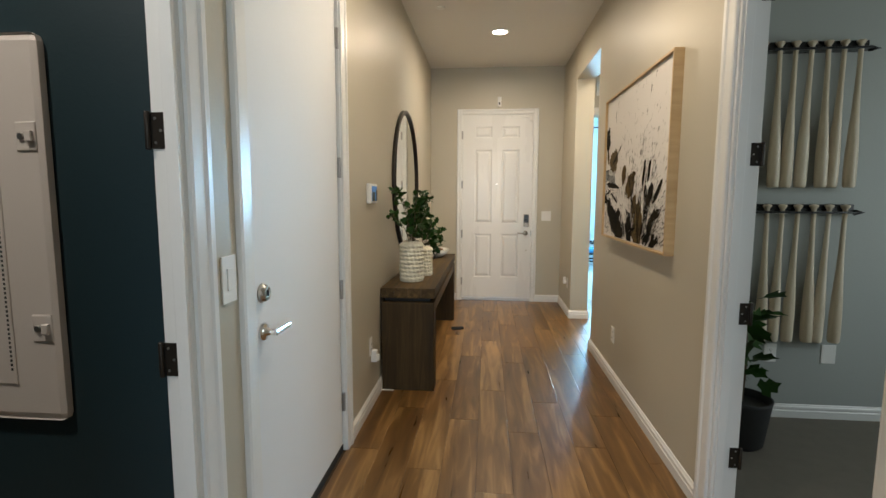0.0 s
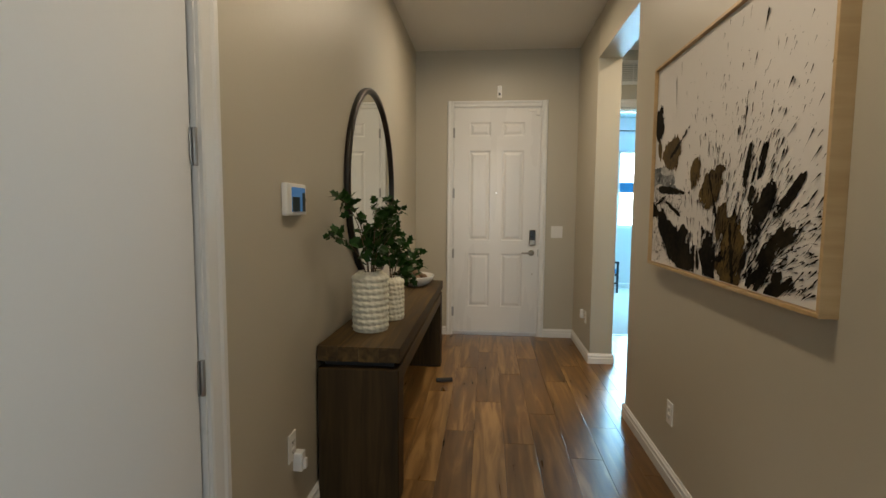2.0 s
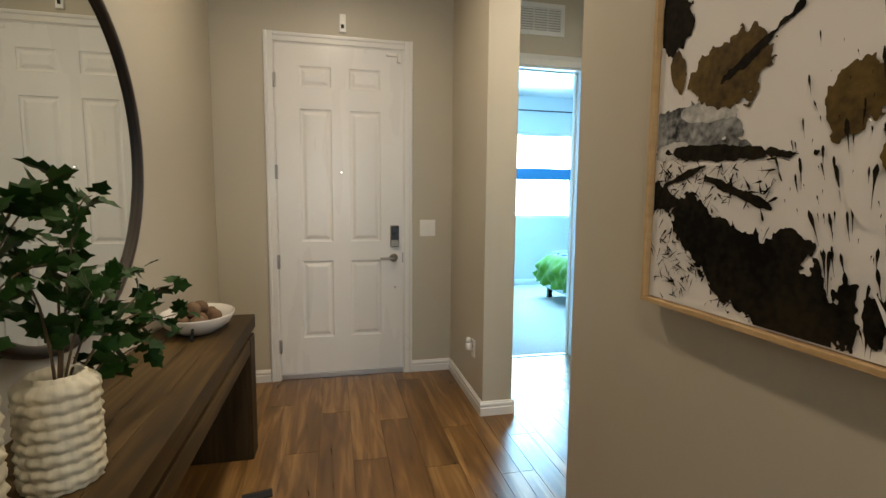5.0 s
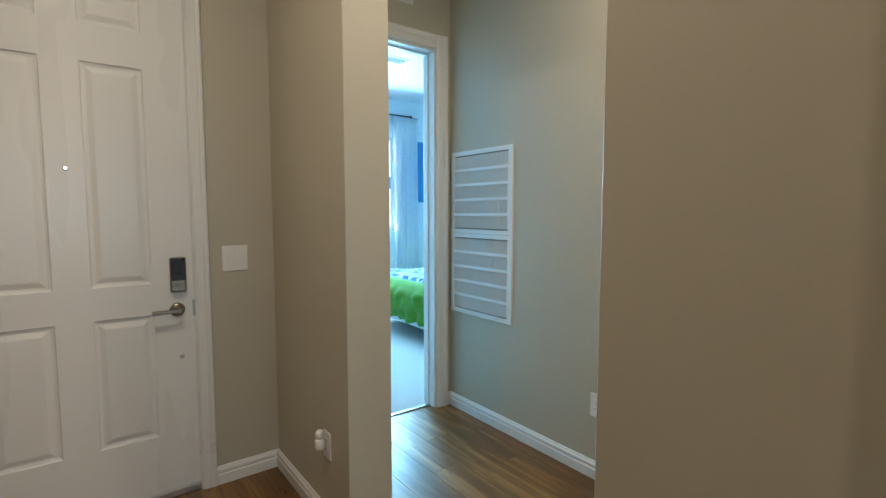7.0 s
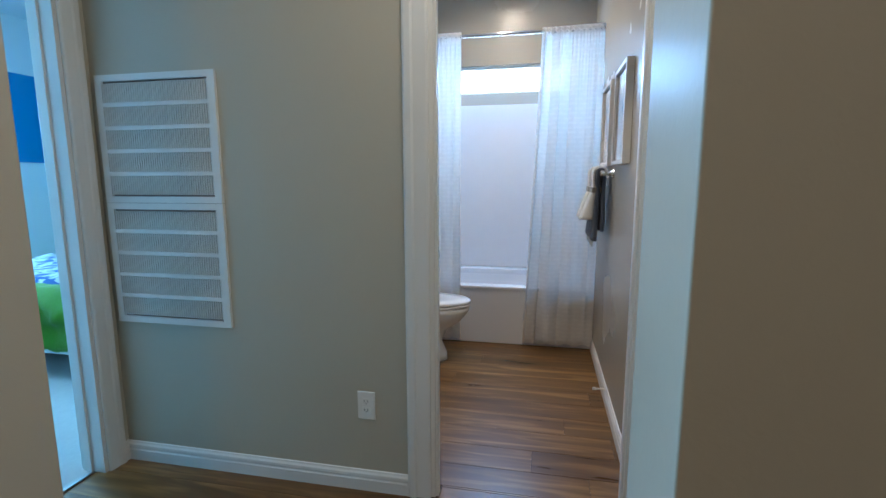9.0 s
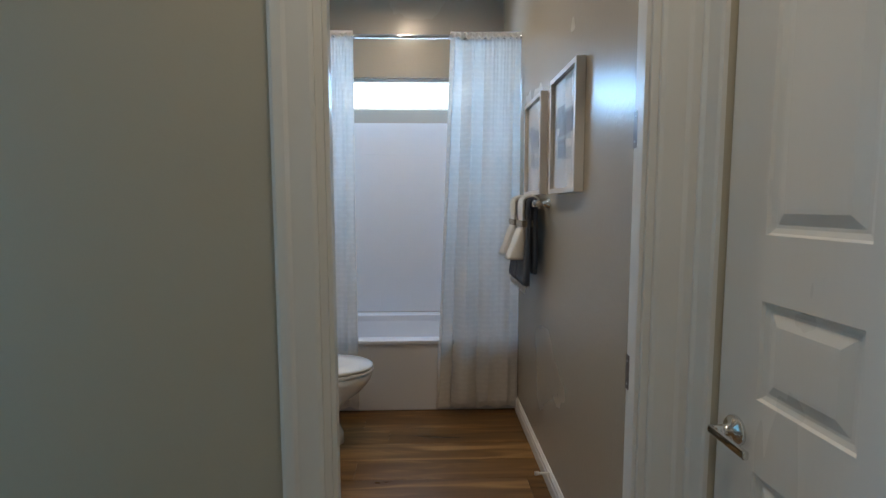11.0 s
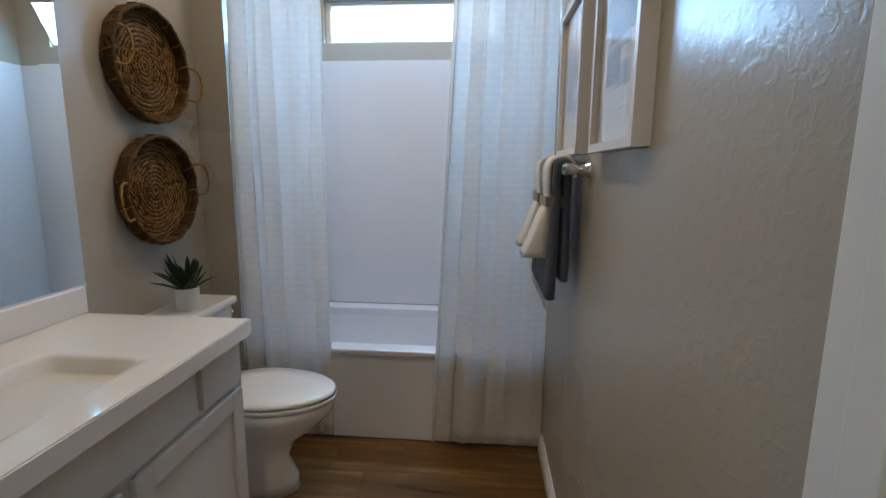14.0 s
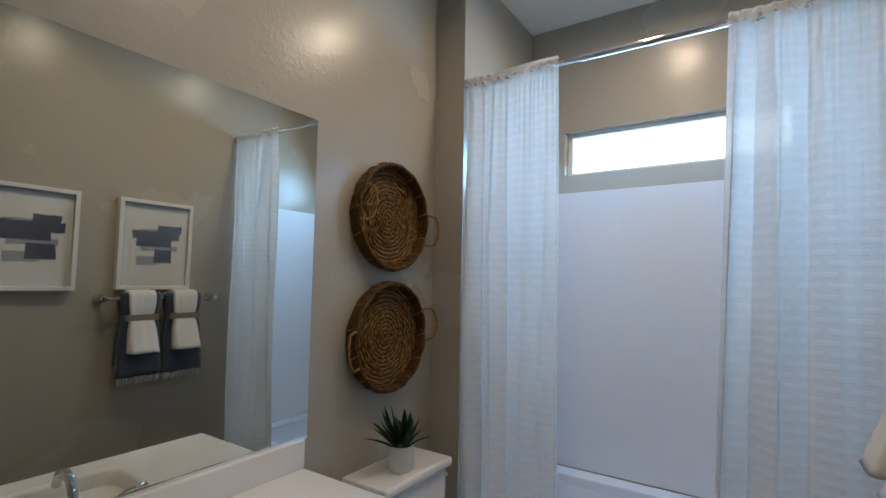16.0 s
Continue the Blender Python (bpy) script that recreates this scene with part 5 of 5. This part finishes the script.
solid("backdrop_bath", boxes((5.3, 3.9, 1.4, 5.32, 5.9, 3.2)), DAY, "bright overexposed sky outside the window", "backdrop", "", "structure")

srod = thing("shower_rod", pose(4.145, 4.145, 2.375), "polished chrome shower curtain rod", "shower rod")
part("rod", tube([(0, 0.002, 0), (0, 1.483, 0)], 0.0125, 14), CHROME, srod)
for y, s in ((0.0, 1), (1.485, -1)):
    part("flange", moved(lathe([(0.030, 0.0), (0.030, 0.006), (0.018, 0.016), (0.014, 0.03)], 24), pose(0, y, 0, -90 * s)), CHROME, srod)


def shower_curtain(x0, x1, z0, z1, folds, amp, taper, label, at):
    c = thing("shower_curtain", at, label, "shower curtain", "pair of shower curtains")
    part("cloth", drape(x0, x1, z0, z1, folds, amp, taper, 150, 0.35, 0.0016, 40), CURTAIN, c)
    part("rod_pocket", drape(x0, x1, z1 - 0.004, z1 + 0.040, folds * 3, 0.007, 0, 150, 0.2, 0.0016, 6), CURTAIN, c, "gathered rod pocket heading")
    return c


shower_curtain(0.0, 0.435, 0.012, 2.36, 3.8, 0.030, 0.0, "white textured fabric shower curtain drawn aside", pose(4.125, 5.62, 0, 0, 0, -90))
shower_curtain(0.0, 0.435, 0.012, 2.36, 3.6, 0.036, -0.11, "white textured fabric shower curtain hanging to the floor", pose(4.125, 4.59, 0, 0, 0, -90))

# vanity, its top, mirror and basin
van = thing("vanity_cabinet", pose(2.292, 5.226, 0), "off-white painted vanity cabinet with flat drawer fronts", "vanity cabinet")
VW = 1.070
part("body", boxes((0.0, 0.018, 0.09, VW, 0.556, 0.818)), CABINET, van)
part("toe_kick", boxes((0.0, 0.075, FZ, VW - 0.01, 0.55, 0.09)), CABINET, van)
part("end_panel", boxes((VW, 0.016, FZ, VW + 0.012, 0.556, 0.818), bevel=0.002), CABINET, van)
for a, b in ((0.03, 0.20), (0.23, 0.815), (0.845, 1.055)):
    part("drawer_front", boxes((a, 0.0, 0.665, b, 0.018, 0.805), bevel=0.003), CABINET, van)
for a, b in ((0.03, 0.53), (0.57, 1.055)):
    e = 0.058
    d = part("door", boxes((a + e - 0.001, 0.008, 0.11 + e - 0.001, b - e + 0.001, 0.018, 0.641 - e)), CABINET, van)
    for x in (a, b - e):
        part("stile", boxes((x, 0.0, 0.11, x + e, 0.019, 0.640), bevel=0.002), CABINET, d)
    for z in (0.11, 0.640 - e):
        part("rail", boxes((a + e, 0.0005, z, b - e, 0.019, z + e), bevel=0.002), CABINET, d)
ctop = thing("vanity_counter", pose(2.292, 5.203, 0.82), "white cultured marble counter with integral basin", "counter")
CW = 1.082
sx0, sx1, sy0, sy1 = 0.22, 0.74, 0.10, 0.385
bm = bmesh.new()
lo, hi = [[[bm.verts.new((x, y, z)) for x, y in corners] for corners in (((0, 0), (CW, 0), (CW, 0.58), (0, 0.58)), ((sx0, sy0), (sx1, sy0), (sx1, sy1), (sx0, sy1)))] for z in (0.0, 0.04)]
for q in range(4):
    p = (q + 1) % 4
    for quad in ((hi[0][q], hi[0][p], hi[1][p], hi[1][q]), (lo[0][p], lo[0][q], lo[1][q], lo[1][p]), (lo[0][q], lo[0][p], hi[0][p], hi[0][q]), (lo[1][p], lo[1][q], hi[1][q], hi[1][p])):
        bm.faces.new(quad)
part("slab", bm, COUNTER, ctop)
part("edge", boxes((-0.0, -0.004, -0.012, CW + 0.003, 0.0, 0.038), (CW, 0.0, -0.012, CW + 0.003, 0.58, 0.038), bevel=0.0015), COUNTER, ctop)
part("backsplash", boxes((0, 0.558, 0.04, CW + 0.006, 0.579, 0.130), bevel=0.004), COUNTER, ctop)
bm = bmesh.new()
last = None
for off, z, r in ((-0.012, 0.0405, 0.02), (0.0, 0.040, 0.03), (0.008, 0.032, 0.04), (0.020, -0.02, 0.05), (0.045, -0.085, 0.06), (0.10, -0.105, 0.05)):
    ring = []
    x0, x1, y0, y1 = sx0 + off, sx1 - off, sy0 + off, sy1 - off
    for cx, cy, qa in ((x1 - r, y1 - r, 0), (x0 + r, y1 - r, 90), (x0 + r, y0 + r, 180), (x1 - r, y0 + r, 270)):
        for k in range(6):
            a = radians(qa + 18 * k)
            ring.append(bm.verts.new((cx + r * math.cos(a), cy + r * math.sin(a), z)))
    if last:
        for k in range(len(ring)):
            j = (k + 1) % len(ring)
            bm.faces.new((last[k], last[j], ring[j], ring[k]))
    last = ring
bm.faces.new(last)
part("basin", smooth(bm), COUNTER, ctop)
part("drain", lathe([(0.024, -0.104), (0.024, -0.100), (0.018, -0.099)], 20, ((sx0 + sx1) / 2, 0.25, 0)), CHROME, ctop)
tap = thing("faucet", pose(2.79, 5.665, 0.86), "chrome two-handle arched bathroom faucet", "faucet")
part("spout", joined(lathe([(0.026, 0), (0.026, 0.008), (0.016, 0.02), (0.013, 0.05)], 20), tube([(0, 0, 0.04), (0, 0, 0.085), (0, -0.02, 0.118), (0, -0.055, 0.128), (0, -0.09, 0.115), (0, -0.105, 0.085)], 0.011, 12)), CHROME, tap)
for s in (-1, 1):
    hd = part("handle", joined(lathe([(0.024, 0), (0.024, 0.008), (0.014, 0.02), (0.012, 0.045)], 18, (0.10 * s, 0, 0)), tube([(0.10 * s, 0, 0.045), (0.12 * s, 0, 0.058), (0.165 * s, 0.004, 0.062)], 0.007, 10, 0.8)), CHROME, tap)
vm = thing("vanity_mirror", pose(2.30, 5.785, 0.953), "large frameless wall mirror over the vanity", "mirror")
part("mirror_glass", boxes((0.0, -0.007, 0.0, 1.098, -0.003, 1.066)), MIRROR, vm)
part("edge_strip", boxes((0.0, -0.010, -0.006, 1.098, -0.002, 0.004)), CHROME, vm)
part("backing", boxes((0.001, -0.003, 0.0, 1.1005, -0.0005, 1.068)), STEEL, vm)

wc = thing("toilet", pose(3.765, 5.785, 0), "white porcelain two-piece toilet with closed lid", "toilet")


def oval(bm, cy, z, rx, rf, rb, steps=40):
    """A ring with a longer front half; front is -y."""
    return [bm.verts.new((rx * math.cos(a), cy + (rb if math.sin(a) > 0 else rf) * math.sin(a), z)) for a in [k / steps * math.tau for k in range(steps)]]


def loft(rings_spec, steps=40):
    bm = bmesh.new()
    last = None
    first = None
    for cy, z, rx, rf, rb in rings_spec:
        ring = oval(bm, cy, z, rx, rf, rb, steps)
        if last:
            for k in range(steps):
                j = (k + 1) % steps
                bm.faces.new((last[k], last[j], ring[j], ring[k]))
        else:
            first = ring
        last = ring
    bm.faces.new(first[::-1]), bm.faces.new(last)
    return smooth(bm)


part("bowl", loft([(-0.36, FZ, 0.115, 0.20, 0.25), (-0.36, 0.03, 0.112, 0.195, 0.245), (-0.35, 0.12, 0.095, 0.165, 0.23), (-0.36, 0.20, 0.10, 0.19, 0.24), (-0.40, 0.28, 0.150, 0.26, 0.24), (-0.42, 0.345, 0.180, 0.295, 0.24), (-0.42, 0.385, 0.186, 0.305, 0.24), (-0.42, 0.392, 0.180, 0.30, 0.235)]), PORCELAIN, wc)
part("seat", loft([(-0.42, 0.394, 0.184, 0.308, 0.22), (-0.42, 0.400, 0.190, 0.314, 0.225), (-0.42, 0.410, 0.190, 0.314, 0.225), (-0.42, 0.414, 0.186, 0.31, 0.22)]), PORCELAIN, wc)
part("lid", loft([(-0.42, 0.417, 0.184, 0.306, 0.22), (-0.42, 0.422, 0.189, 0.312, 0.225), (-0.42, 0.432, 0.188, 0.311, 0.224), (-0.42, 0.440, 0.176, 0.298, 0.212), (-0.42, 0.443, 0.10, 0.20, 0.13)]), PORCELAIN, wc)
part("tank", boxes((-0.195, -0.205, 0.39, 0.195, -0.012, 0.735), bevel=0.022), PORCELAIN, wc)
part("tank_lid", boxes((-0.207, -0.222, 0.733, 0.207, -0.006, 0.770), bevel=0.012), PORCELAIN, wc)
part("flush_lever", joined(lathe([(0.012, 0), (0.010, 0.012)], 14, (0.205, -0.14, 0.69)), tube([(0.199, -0.150, 0.695), (0.210, -0.165, 0.695), (0.206, -0.195, 0.690)], 0.006, 8)), CHROME, wc)
part("bolt_cap", lathe([(0.016, 0.0), (0.015, 0.012), (0.006, 0.018)], 14, (0.118, -0.30, FZ)), PORCELAIN, wc)

pot = thing("potted_succulent", pose(3.738, 5.648, 0.771), "small green succulent in a white pot on the tank", "plant")
part("pot", lathe([(0.040, 0), (0.043, 0.003), (0.046, 0.088), (0.046, 0.09), (0.042, 0.09), (0.041, 0.078)], 32), PLASTIC, pot)
part("soil", lathe([(0.0415, 0.074), (0.0415, 0.078), (0.02, 0.080)], 24), STEM, pot)
rg = random.Random(12)
for k in range(26):
    a, lean, ln = k * 2.4, 0.18 + 0.080 * (k % 11), rg.uniform(0.12, 0.185)
    bm = bmesh.new()
    d = Vector((math.cos(a) * math.sin(lean) - 0.18, math.sin(a) * math.sin(lean) * 0.8, math.cos(lean)))
    base = Vector((0.018 * math.cos(a), 0.018 * math.sin(a), 0.076))
    s = d.cross(Vector((0, 0, 1))).normalized()
    n = s.cross(d)
    rows = []
    for u, w in ((0, 0.55), (0.3, 1.0), (0.6, 0.9), (0.85, 0.5), (1.0, 0.06)):
        c = base + d * ln * u - Vector((0, 0, 0.25 * ln * u * u * math.sin(lean)))
        rows.append([bm.verts.new(c + s * 0.017 * w), bm.verts.new(c - n * 0.003 * w), bm.verts.new(c - s * 0.017 * w), bm.verts.new(c + n * 0.005 * w)])
    for r0, r1 in zip(rows, rows[1:]):
        for q in range(4):
            bm.faces.new((r0[q], r0[(q + 1) % 4], r1[(q + 1) % 4], r1[q]))
    part("leaf", smooth(bm), DARKLEAF, pot)


def basket(x, z, r, turn, lay_flat, label):
    """A shallow coiled tray: thin seagrass coils, stray strands, a rolled rim and two wire-thin loop handles."""
    b = thing("wall_basket", pose(x, 5.785, z, 0, turn, 0), label, "basket", "woven baskets on the wall")
    rg = random.Random(int(z * 100))
    n = 24
    for k in range(n):
        rr = r * (0.03 + 0.93 * k / (n - 1))
        p1, p2 = rg.uniform(0, 6), rg.uniform(0, 6)
        pts = [(rr * math.cos(a) * (1 + 0.012 * math.sin(a * 3 + p1) + 0.008 * math.sin(a * 11 + p2)), -0.012 - 0.0035 * math.sin(a * 17 + p2), rr * math.sin(a) * (1 + 0.010 * math.sin(a * 4 + p2))) for a in [i / 64 * math.tau for i in range(65)]]
        part("coil", tube(pts, r * rg.uniform(0.017, 0.026), 5), GOLDSTRAND if k % 2 else RATTAN, b)
    for k in range(64):
        a0, r0, da, dr = rg.uniform(0, math.tau), r * rg.uniform(0.10, 0.93), rg.uniform(0.15, 0.6), rg.uniform(-0.10, 0.10) * r
        pts = [((r0 + dr * i / 6) * math.cos(a0 + da * i / 6), -0.016 - 0.005 * math.sin(i * math.pi / 6), (r0 + dr * i / 6) * math.sin(a0 + da * i / 6)) for i in range(7)]
        part("strand", tube(pts, rg.uniform(0.0016, 0.0028), 5), GOLDSTRAND if k % 3 else RATTAN, b)
    for k in range(4):
        pts = [((r + 0.0015 * k) * math.cos(a) * (1 + 0.006 * math.sin(a * 23 + 2 * k)), -0.012 - 0.014 * k + 0.002 * math.sin(a * 12 + k), (r + 0.0015 * k) * math.sin(a) * (1 + 0.006 * math.sin(a * 19 + k))) for a in [i / 90 * math.tau for i in range(91)]]
        part("rim_coil", tube(pts, 0.0085, 7), RATTAN, b)
    for k in range(26):
        a = k / 26 * math.tau + rg.uniform(-0.05, 0.05)
        pts = [((r + o) * math.cos(a + 0.04 * q), y, (r + o) * math.sin(a + 0.04 * q)) for q, (o, y) in enumerate(((-0.009, -0.020), (-0.010, -0.050), (0.004, -0.064), (0.014, -0.048), (0.013, -0.018)))]
        part("binding", tube(pts, 0.0026, 5), GOLDSTRAND if k % 2 else RATTAN, b)
    for s in (-1, 1):
        out = -0.78 if s < 0 and lay_flat else 1.0
        pts = []
        for i in range(25):
            u = i / 24
            swell = math.sin(u * math.pi) ** 0.6
            pts.append((s * (r * 0.99 + out * 0.068 * swell), -0.058 - 0.022 * swell + 0.0016 * math.sin(u * 40), 0.066 * math.cos(u * math.pi) * (1 + 0.25 * swell * (1 - u)) + 0.0016 * math.cos(u * 40)))
        part("handle", tube(pts, 0.0050, 8), GOLDSTRAND, b, "thin twisted golden loop handle")
    return b


basket(3.776, 1.726, 0.204, 10, True, "round woven seagrass tray hung on the wall")
basket(3.776, 1.249, 0.204, -9, False, "round woven seagrass tray hung below another")


def picture(x1, x0, z0, z1, seed, label):
    """A framed print on the south wall; local x runs towards the door."""
    w, h = x1 - x0, z1 - z0
    p = thing("framed_print", pose(x1, 4.145, z0, 0, 0, 180), label, "picture", "pair of framed prints")
    f, dp = 0.020, 0.036
    part("frame", boxes((0, -dp, 0, f, 0, h), (w - f, -dp, 0, w, 0, h), (f, -dp, 0, w - f, 0, f), (f, -dp, h - f, w - f, 0, h)), FRAMEW, p)
    part("mat_board", boxes((f, -0.014, f, w - f, -0.010, h - f)), MATWHITE, p)
    part("mat_window", boxes((0.066, -0.0165, 0.09, w - 0.066, -0.014, h - 0.09)), CANVAS, p)
    rg = random.Random(seed)
    dark, pale = bmesh.new(), bmesh.new()
    for a0, a1, c0, c1, deep in ((0.27, 0.60, 0.27, 0.37, 0), (0.46, 0.76, 0.30, 0.45, 1), (0.30, 0.80, 0.43, 0.50, 0), (0.22, 0.70, 0.48, 0.58, 1), (0.20, 0.86, 0.56, 0.66, 1), (0.55, 0.84, 0.64, 0.73, 1), (0.26, 0.62, 0.62, 0.68, 0)):
        a, b = w * (1 - a1 + rg.uniform(-0.03, 0.03)), w * (1 - a0 + rg.uniform(-0.03, 0.03))
        bm, yy = (dark, -0.0176) if deep else (pale, -0.0172)
        yy -= 0.00005 * rg.random()
        top = [(a + (b - a) * k / 16 + rg.uniform(-0.005, 0.005) * (k in (0, 16)), yy, h * c1 + rg.uniform(-0.003, 0.003)) for k in range(17)]
        bot = [(a + (b - a) * k / 16 + rg.uniform(-0.005, 0.005) * (k in (0, 16)), yy, h * c0 + rg.uniform(-0.003, 0.003)) for k in range(17)]
        vb, vt = [bm.verts.new(v) for v in bot], [bm.verts.new(v) for v in top]
        for k in range(16):
            bm.faces.new((vb[k], vb[k + 1], vt[k + 1], vt[k]))
    part("dark_brush_strokes", dark, WASHA, p, "dark blue-grey brush strokes")
    if len(pale.faces):
        part("pale_brush_strokes", pale, WASHB, p, "pale grey brush strokes")
    g = part("glazing", boxes((f, -0.024, f, w - f, -0.022, h - f)), GLASS, p)
    g.visible_shadow = False
    return p


picture(3.275, 2.892, 1.389, 1.890, 3, "white framed blue-grey abstract brushstroke print")
picture(3.850, 3.455, 1.393, 1.893, 6, "white framed blue-grey abstract brushstroke print")
bar = thing("towel_bar", pose(3.99, 4.145, 1.345, 0, 0, 180), "chrome towel bar with round posts", "towel bar")
part("bar", tube([(0.0, -0.065, 0), (0.60, -0.065, 0)], 0.009, 12), CHROME, bar)
for x in (0.0, 0.60):
    part("post", moved(lathe([(0.028, 0), (0.028, 0.006), (0.016, 0.018), (0.012, 0.045), (0.017, 0.055), (0.018, 0.075), (0.012, 0.082)], 22), pose(x, 0, 0, 90)), CHROME, bar)


def bundle(w, front, back, o0, t0, t1, flare, seed, n=14):
    """A folded towel over the bar: its section in (out, up) is closed, thick at the hem, and drawn in where it is tied."""
    outer, inner = [], []
    for k in range(17):
        z = -front + front * k / 16
        o = o0 + flare * max(0.0, -z - 0.10) ** 1.15 - 0.006 * math.exp(-((z + 0.105) / 0.03) ** 2)
        outer.append((o, z))
        inner.append((o - t0 - (t1 - t0) * max(0.0, -z - 0.08) / front, z))
    for k in range(1, 8):
        a = math.pi * k / 8
        outer.append((o0 * math.cos(a), 0.9 * o0 * math.sin(a)))
        inner.append(((o0 - t0) * math.cos(a), 0.9 * (o0 - t0) * math.sin(a)))
    for k in range(8):
        z = -back * k / 7
        outer.append((-o0, z))
        inner.append((-o0 + t0, z))
    bm = bmesh.new()
    rows = []
    for i in range(n + 1):
        u = i / n - 0.5
        edge = 1 - 0.35 * max(0.0, abs(u) - 0.42) / 0.08
        row = []
        for (oo, zz), (io, iz) in zip(outer, inner):
            f = 0.004 * noise.noise(Vector((u * 5, zz * 8, seed))) + 0.0024 * math.sin(zz * 170) * (zz < -front + 0.10)
            mid = (oo + io) / 2
            sq = 1 - 0.14 * math.exp(-((zz + 0.105) / 0.045) ** 2) + 0.45 * max(0.0, -zz - 0.14)
            row.append((Vector((u * w * sq, -(mid + (oo - mid) * edge + f), zz + 0.006 * noise.noise(Vector((u * 6, seed, 0))))), Vector((u * w * sq, -(mid + (io - mid) * edge), iz))))
        rows.append([[bm.verts.new(p) for p, q in row], [bm.verts.new(q) for p, q in row]])
    m = len(outer)
    for (ao, ai), (bo, bi) in zip(rows, rows[1:]):
        for k in range(m - 1):
            bm.faces.new((ao[k], ao[k + 1], bo[k + 1], bo[k]))
            bm.faces.new((ai[k + 1], ai[k], bi[k], bi[k + 1]))
        bm.faces.new((ao[0], bo[0], bi[0], ai[0])), bm.faces.new((ao[m - 1], ai[m - 1], bi[m - 1], bo[m - 1]))
    for o, q in (rows[0], rows[-1]):
        for k in range(m - 1):
            bm.faces.new((o[k], q[k], q[k + 1], o[k + 1]))
    return smooth(bm)


for tx, sd in ((3.565, 1.0), (3.795, 4.0)):
    at = pose(tx, 4.210, 1.350, 0, 0, 180)
    big = thing("bath_towel", at, "slate blue fringed towel folded over the bar", "towel", "towels on the bar")
    part("cloth", bundle(0.200, 0.42, 0.36, 0.030, 0.026, 0.036, 0.05, sd), BLUETOWEL, big)
    fr = random.Random(int(sd))
    part("fringe", joined(*[tube([(-0.105 + 0.0075 * k, -0.030 - 0.012 * fr.random(), -0.410), (-0.105 + 0.0075 * k + fr.uniform(-0.004, 0.004), -0.036, -0.435), (-0.105 + 0.0075 * k + fr.uniform(-0.008, 0.008), -0.034, -0.452 - 0.012 * fr.random())], 0.0024, 5) for k in range(29)]), WHITETOWEL, big, "pale knotted fringe", "stuff")
    small = thing("hand_towel", at, "white hand towel laid over the blue towel", "towel", "towels on the bar")
    part("cloth", bundle(0.135, 0.290, 0.03, 0.047, 0.015, 0.110, 0.46, sd + 2), WHITETOWEL, small)
    band = solid("towel_band", boxes((-0.080, -0.050, -0.123, 0.080, -0.0465, -0.090), (-0.083, -0.050, -0.123, -0.080, 0.031, -0.090), (0.080, -0.050, -0.123, 0.083, 0.031, -0.090), (-0.080, 0.028, -0.123, 0.080, 0.031, -0.090), bevel=0.001), BAND, "beige cloth band tied round the towels", "towel band", at=at)
stop = solid("door_stop_spring", joined(tube([(0, 0, 0), (0, 0.05, 0)], 0.006, 8), tube([(0, 0.05, 0), (0, 0.07, 0)], 0.009, 10)), PLASTIC, "white spring door stop on the baseboard", "door stop", at=pose(3.25, 4.16, 0.06))
structure("threshold_bedroom", boxes((1.325, 6.555, FZ, 2.06, 6.580, FZ + 0.008), bevel=0.002), STEEL, "dark metal strip between plank floor and carpet", "threshold")

# ---------------------------------------------------------------- floor planks, laid along y
PW, PL = 0.181, 1.22
rng = random.Random(77)
full = mesh_of("plank", boxes((-PW / 2 + 0.0008, -PL / 2 + 0.0008, -0.004, PW / 2 - 0.0008, PL / 2 - 0.0008, 0.0), bevel=0.0009), FLOORWOOD)


def lay(x0, y0, x1, y1, origin=-0.80):
    """Planks that fill one rectangle of floor, on one common grid of courses."""
    k0, k1 = math.floor((x0 - origin) / PW), math.ceil((x1 - origin) / PW)
    for k in range(k0, k1):
        a, b = max(x0, origin + k * PW), min(x1, origin + (k + 1) * PW)
        if b - a < 0.004:
            continue
        off = (k * 0.437 * PL + 0.21 * math.sin(k * 3.1)) % PL
        y = y0 - ((y0 - off) % PL)
        while y < y1:
            c, d = max(y0, y), min(y1, y + PL)
            if d - c > 0.004:
                if b - a > PW - 1e-6 and d - c > PL - 1e-6:
                    me = full
                else:
                    w, l = b - a, d - c
                    me = mesh_of("plank", boxes((-w / 2 + 0.0008, -l / 2 + 0.0008, -0.004, w / 2 - 0.0008, l / 2 - 0.0008, 0.0), bevel=0.0009), FLOORWOOD)
                ob = new("plank", me)
                ob.parent, ob.location = floor, ((a + b) / 2, (c + d) / 2, FZ)
            y += PL


lay(-0.80, -1.5, 0.93, 6.40)
lay(0.93, 4.397, 1.13, 5.53)
lay(1.13, 4.04, 2.20, 6.57)
lay(2.20, 4.197, 2.289, 4.955)
lay(2.289, 4.145, 4.17, 5.785)
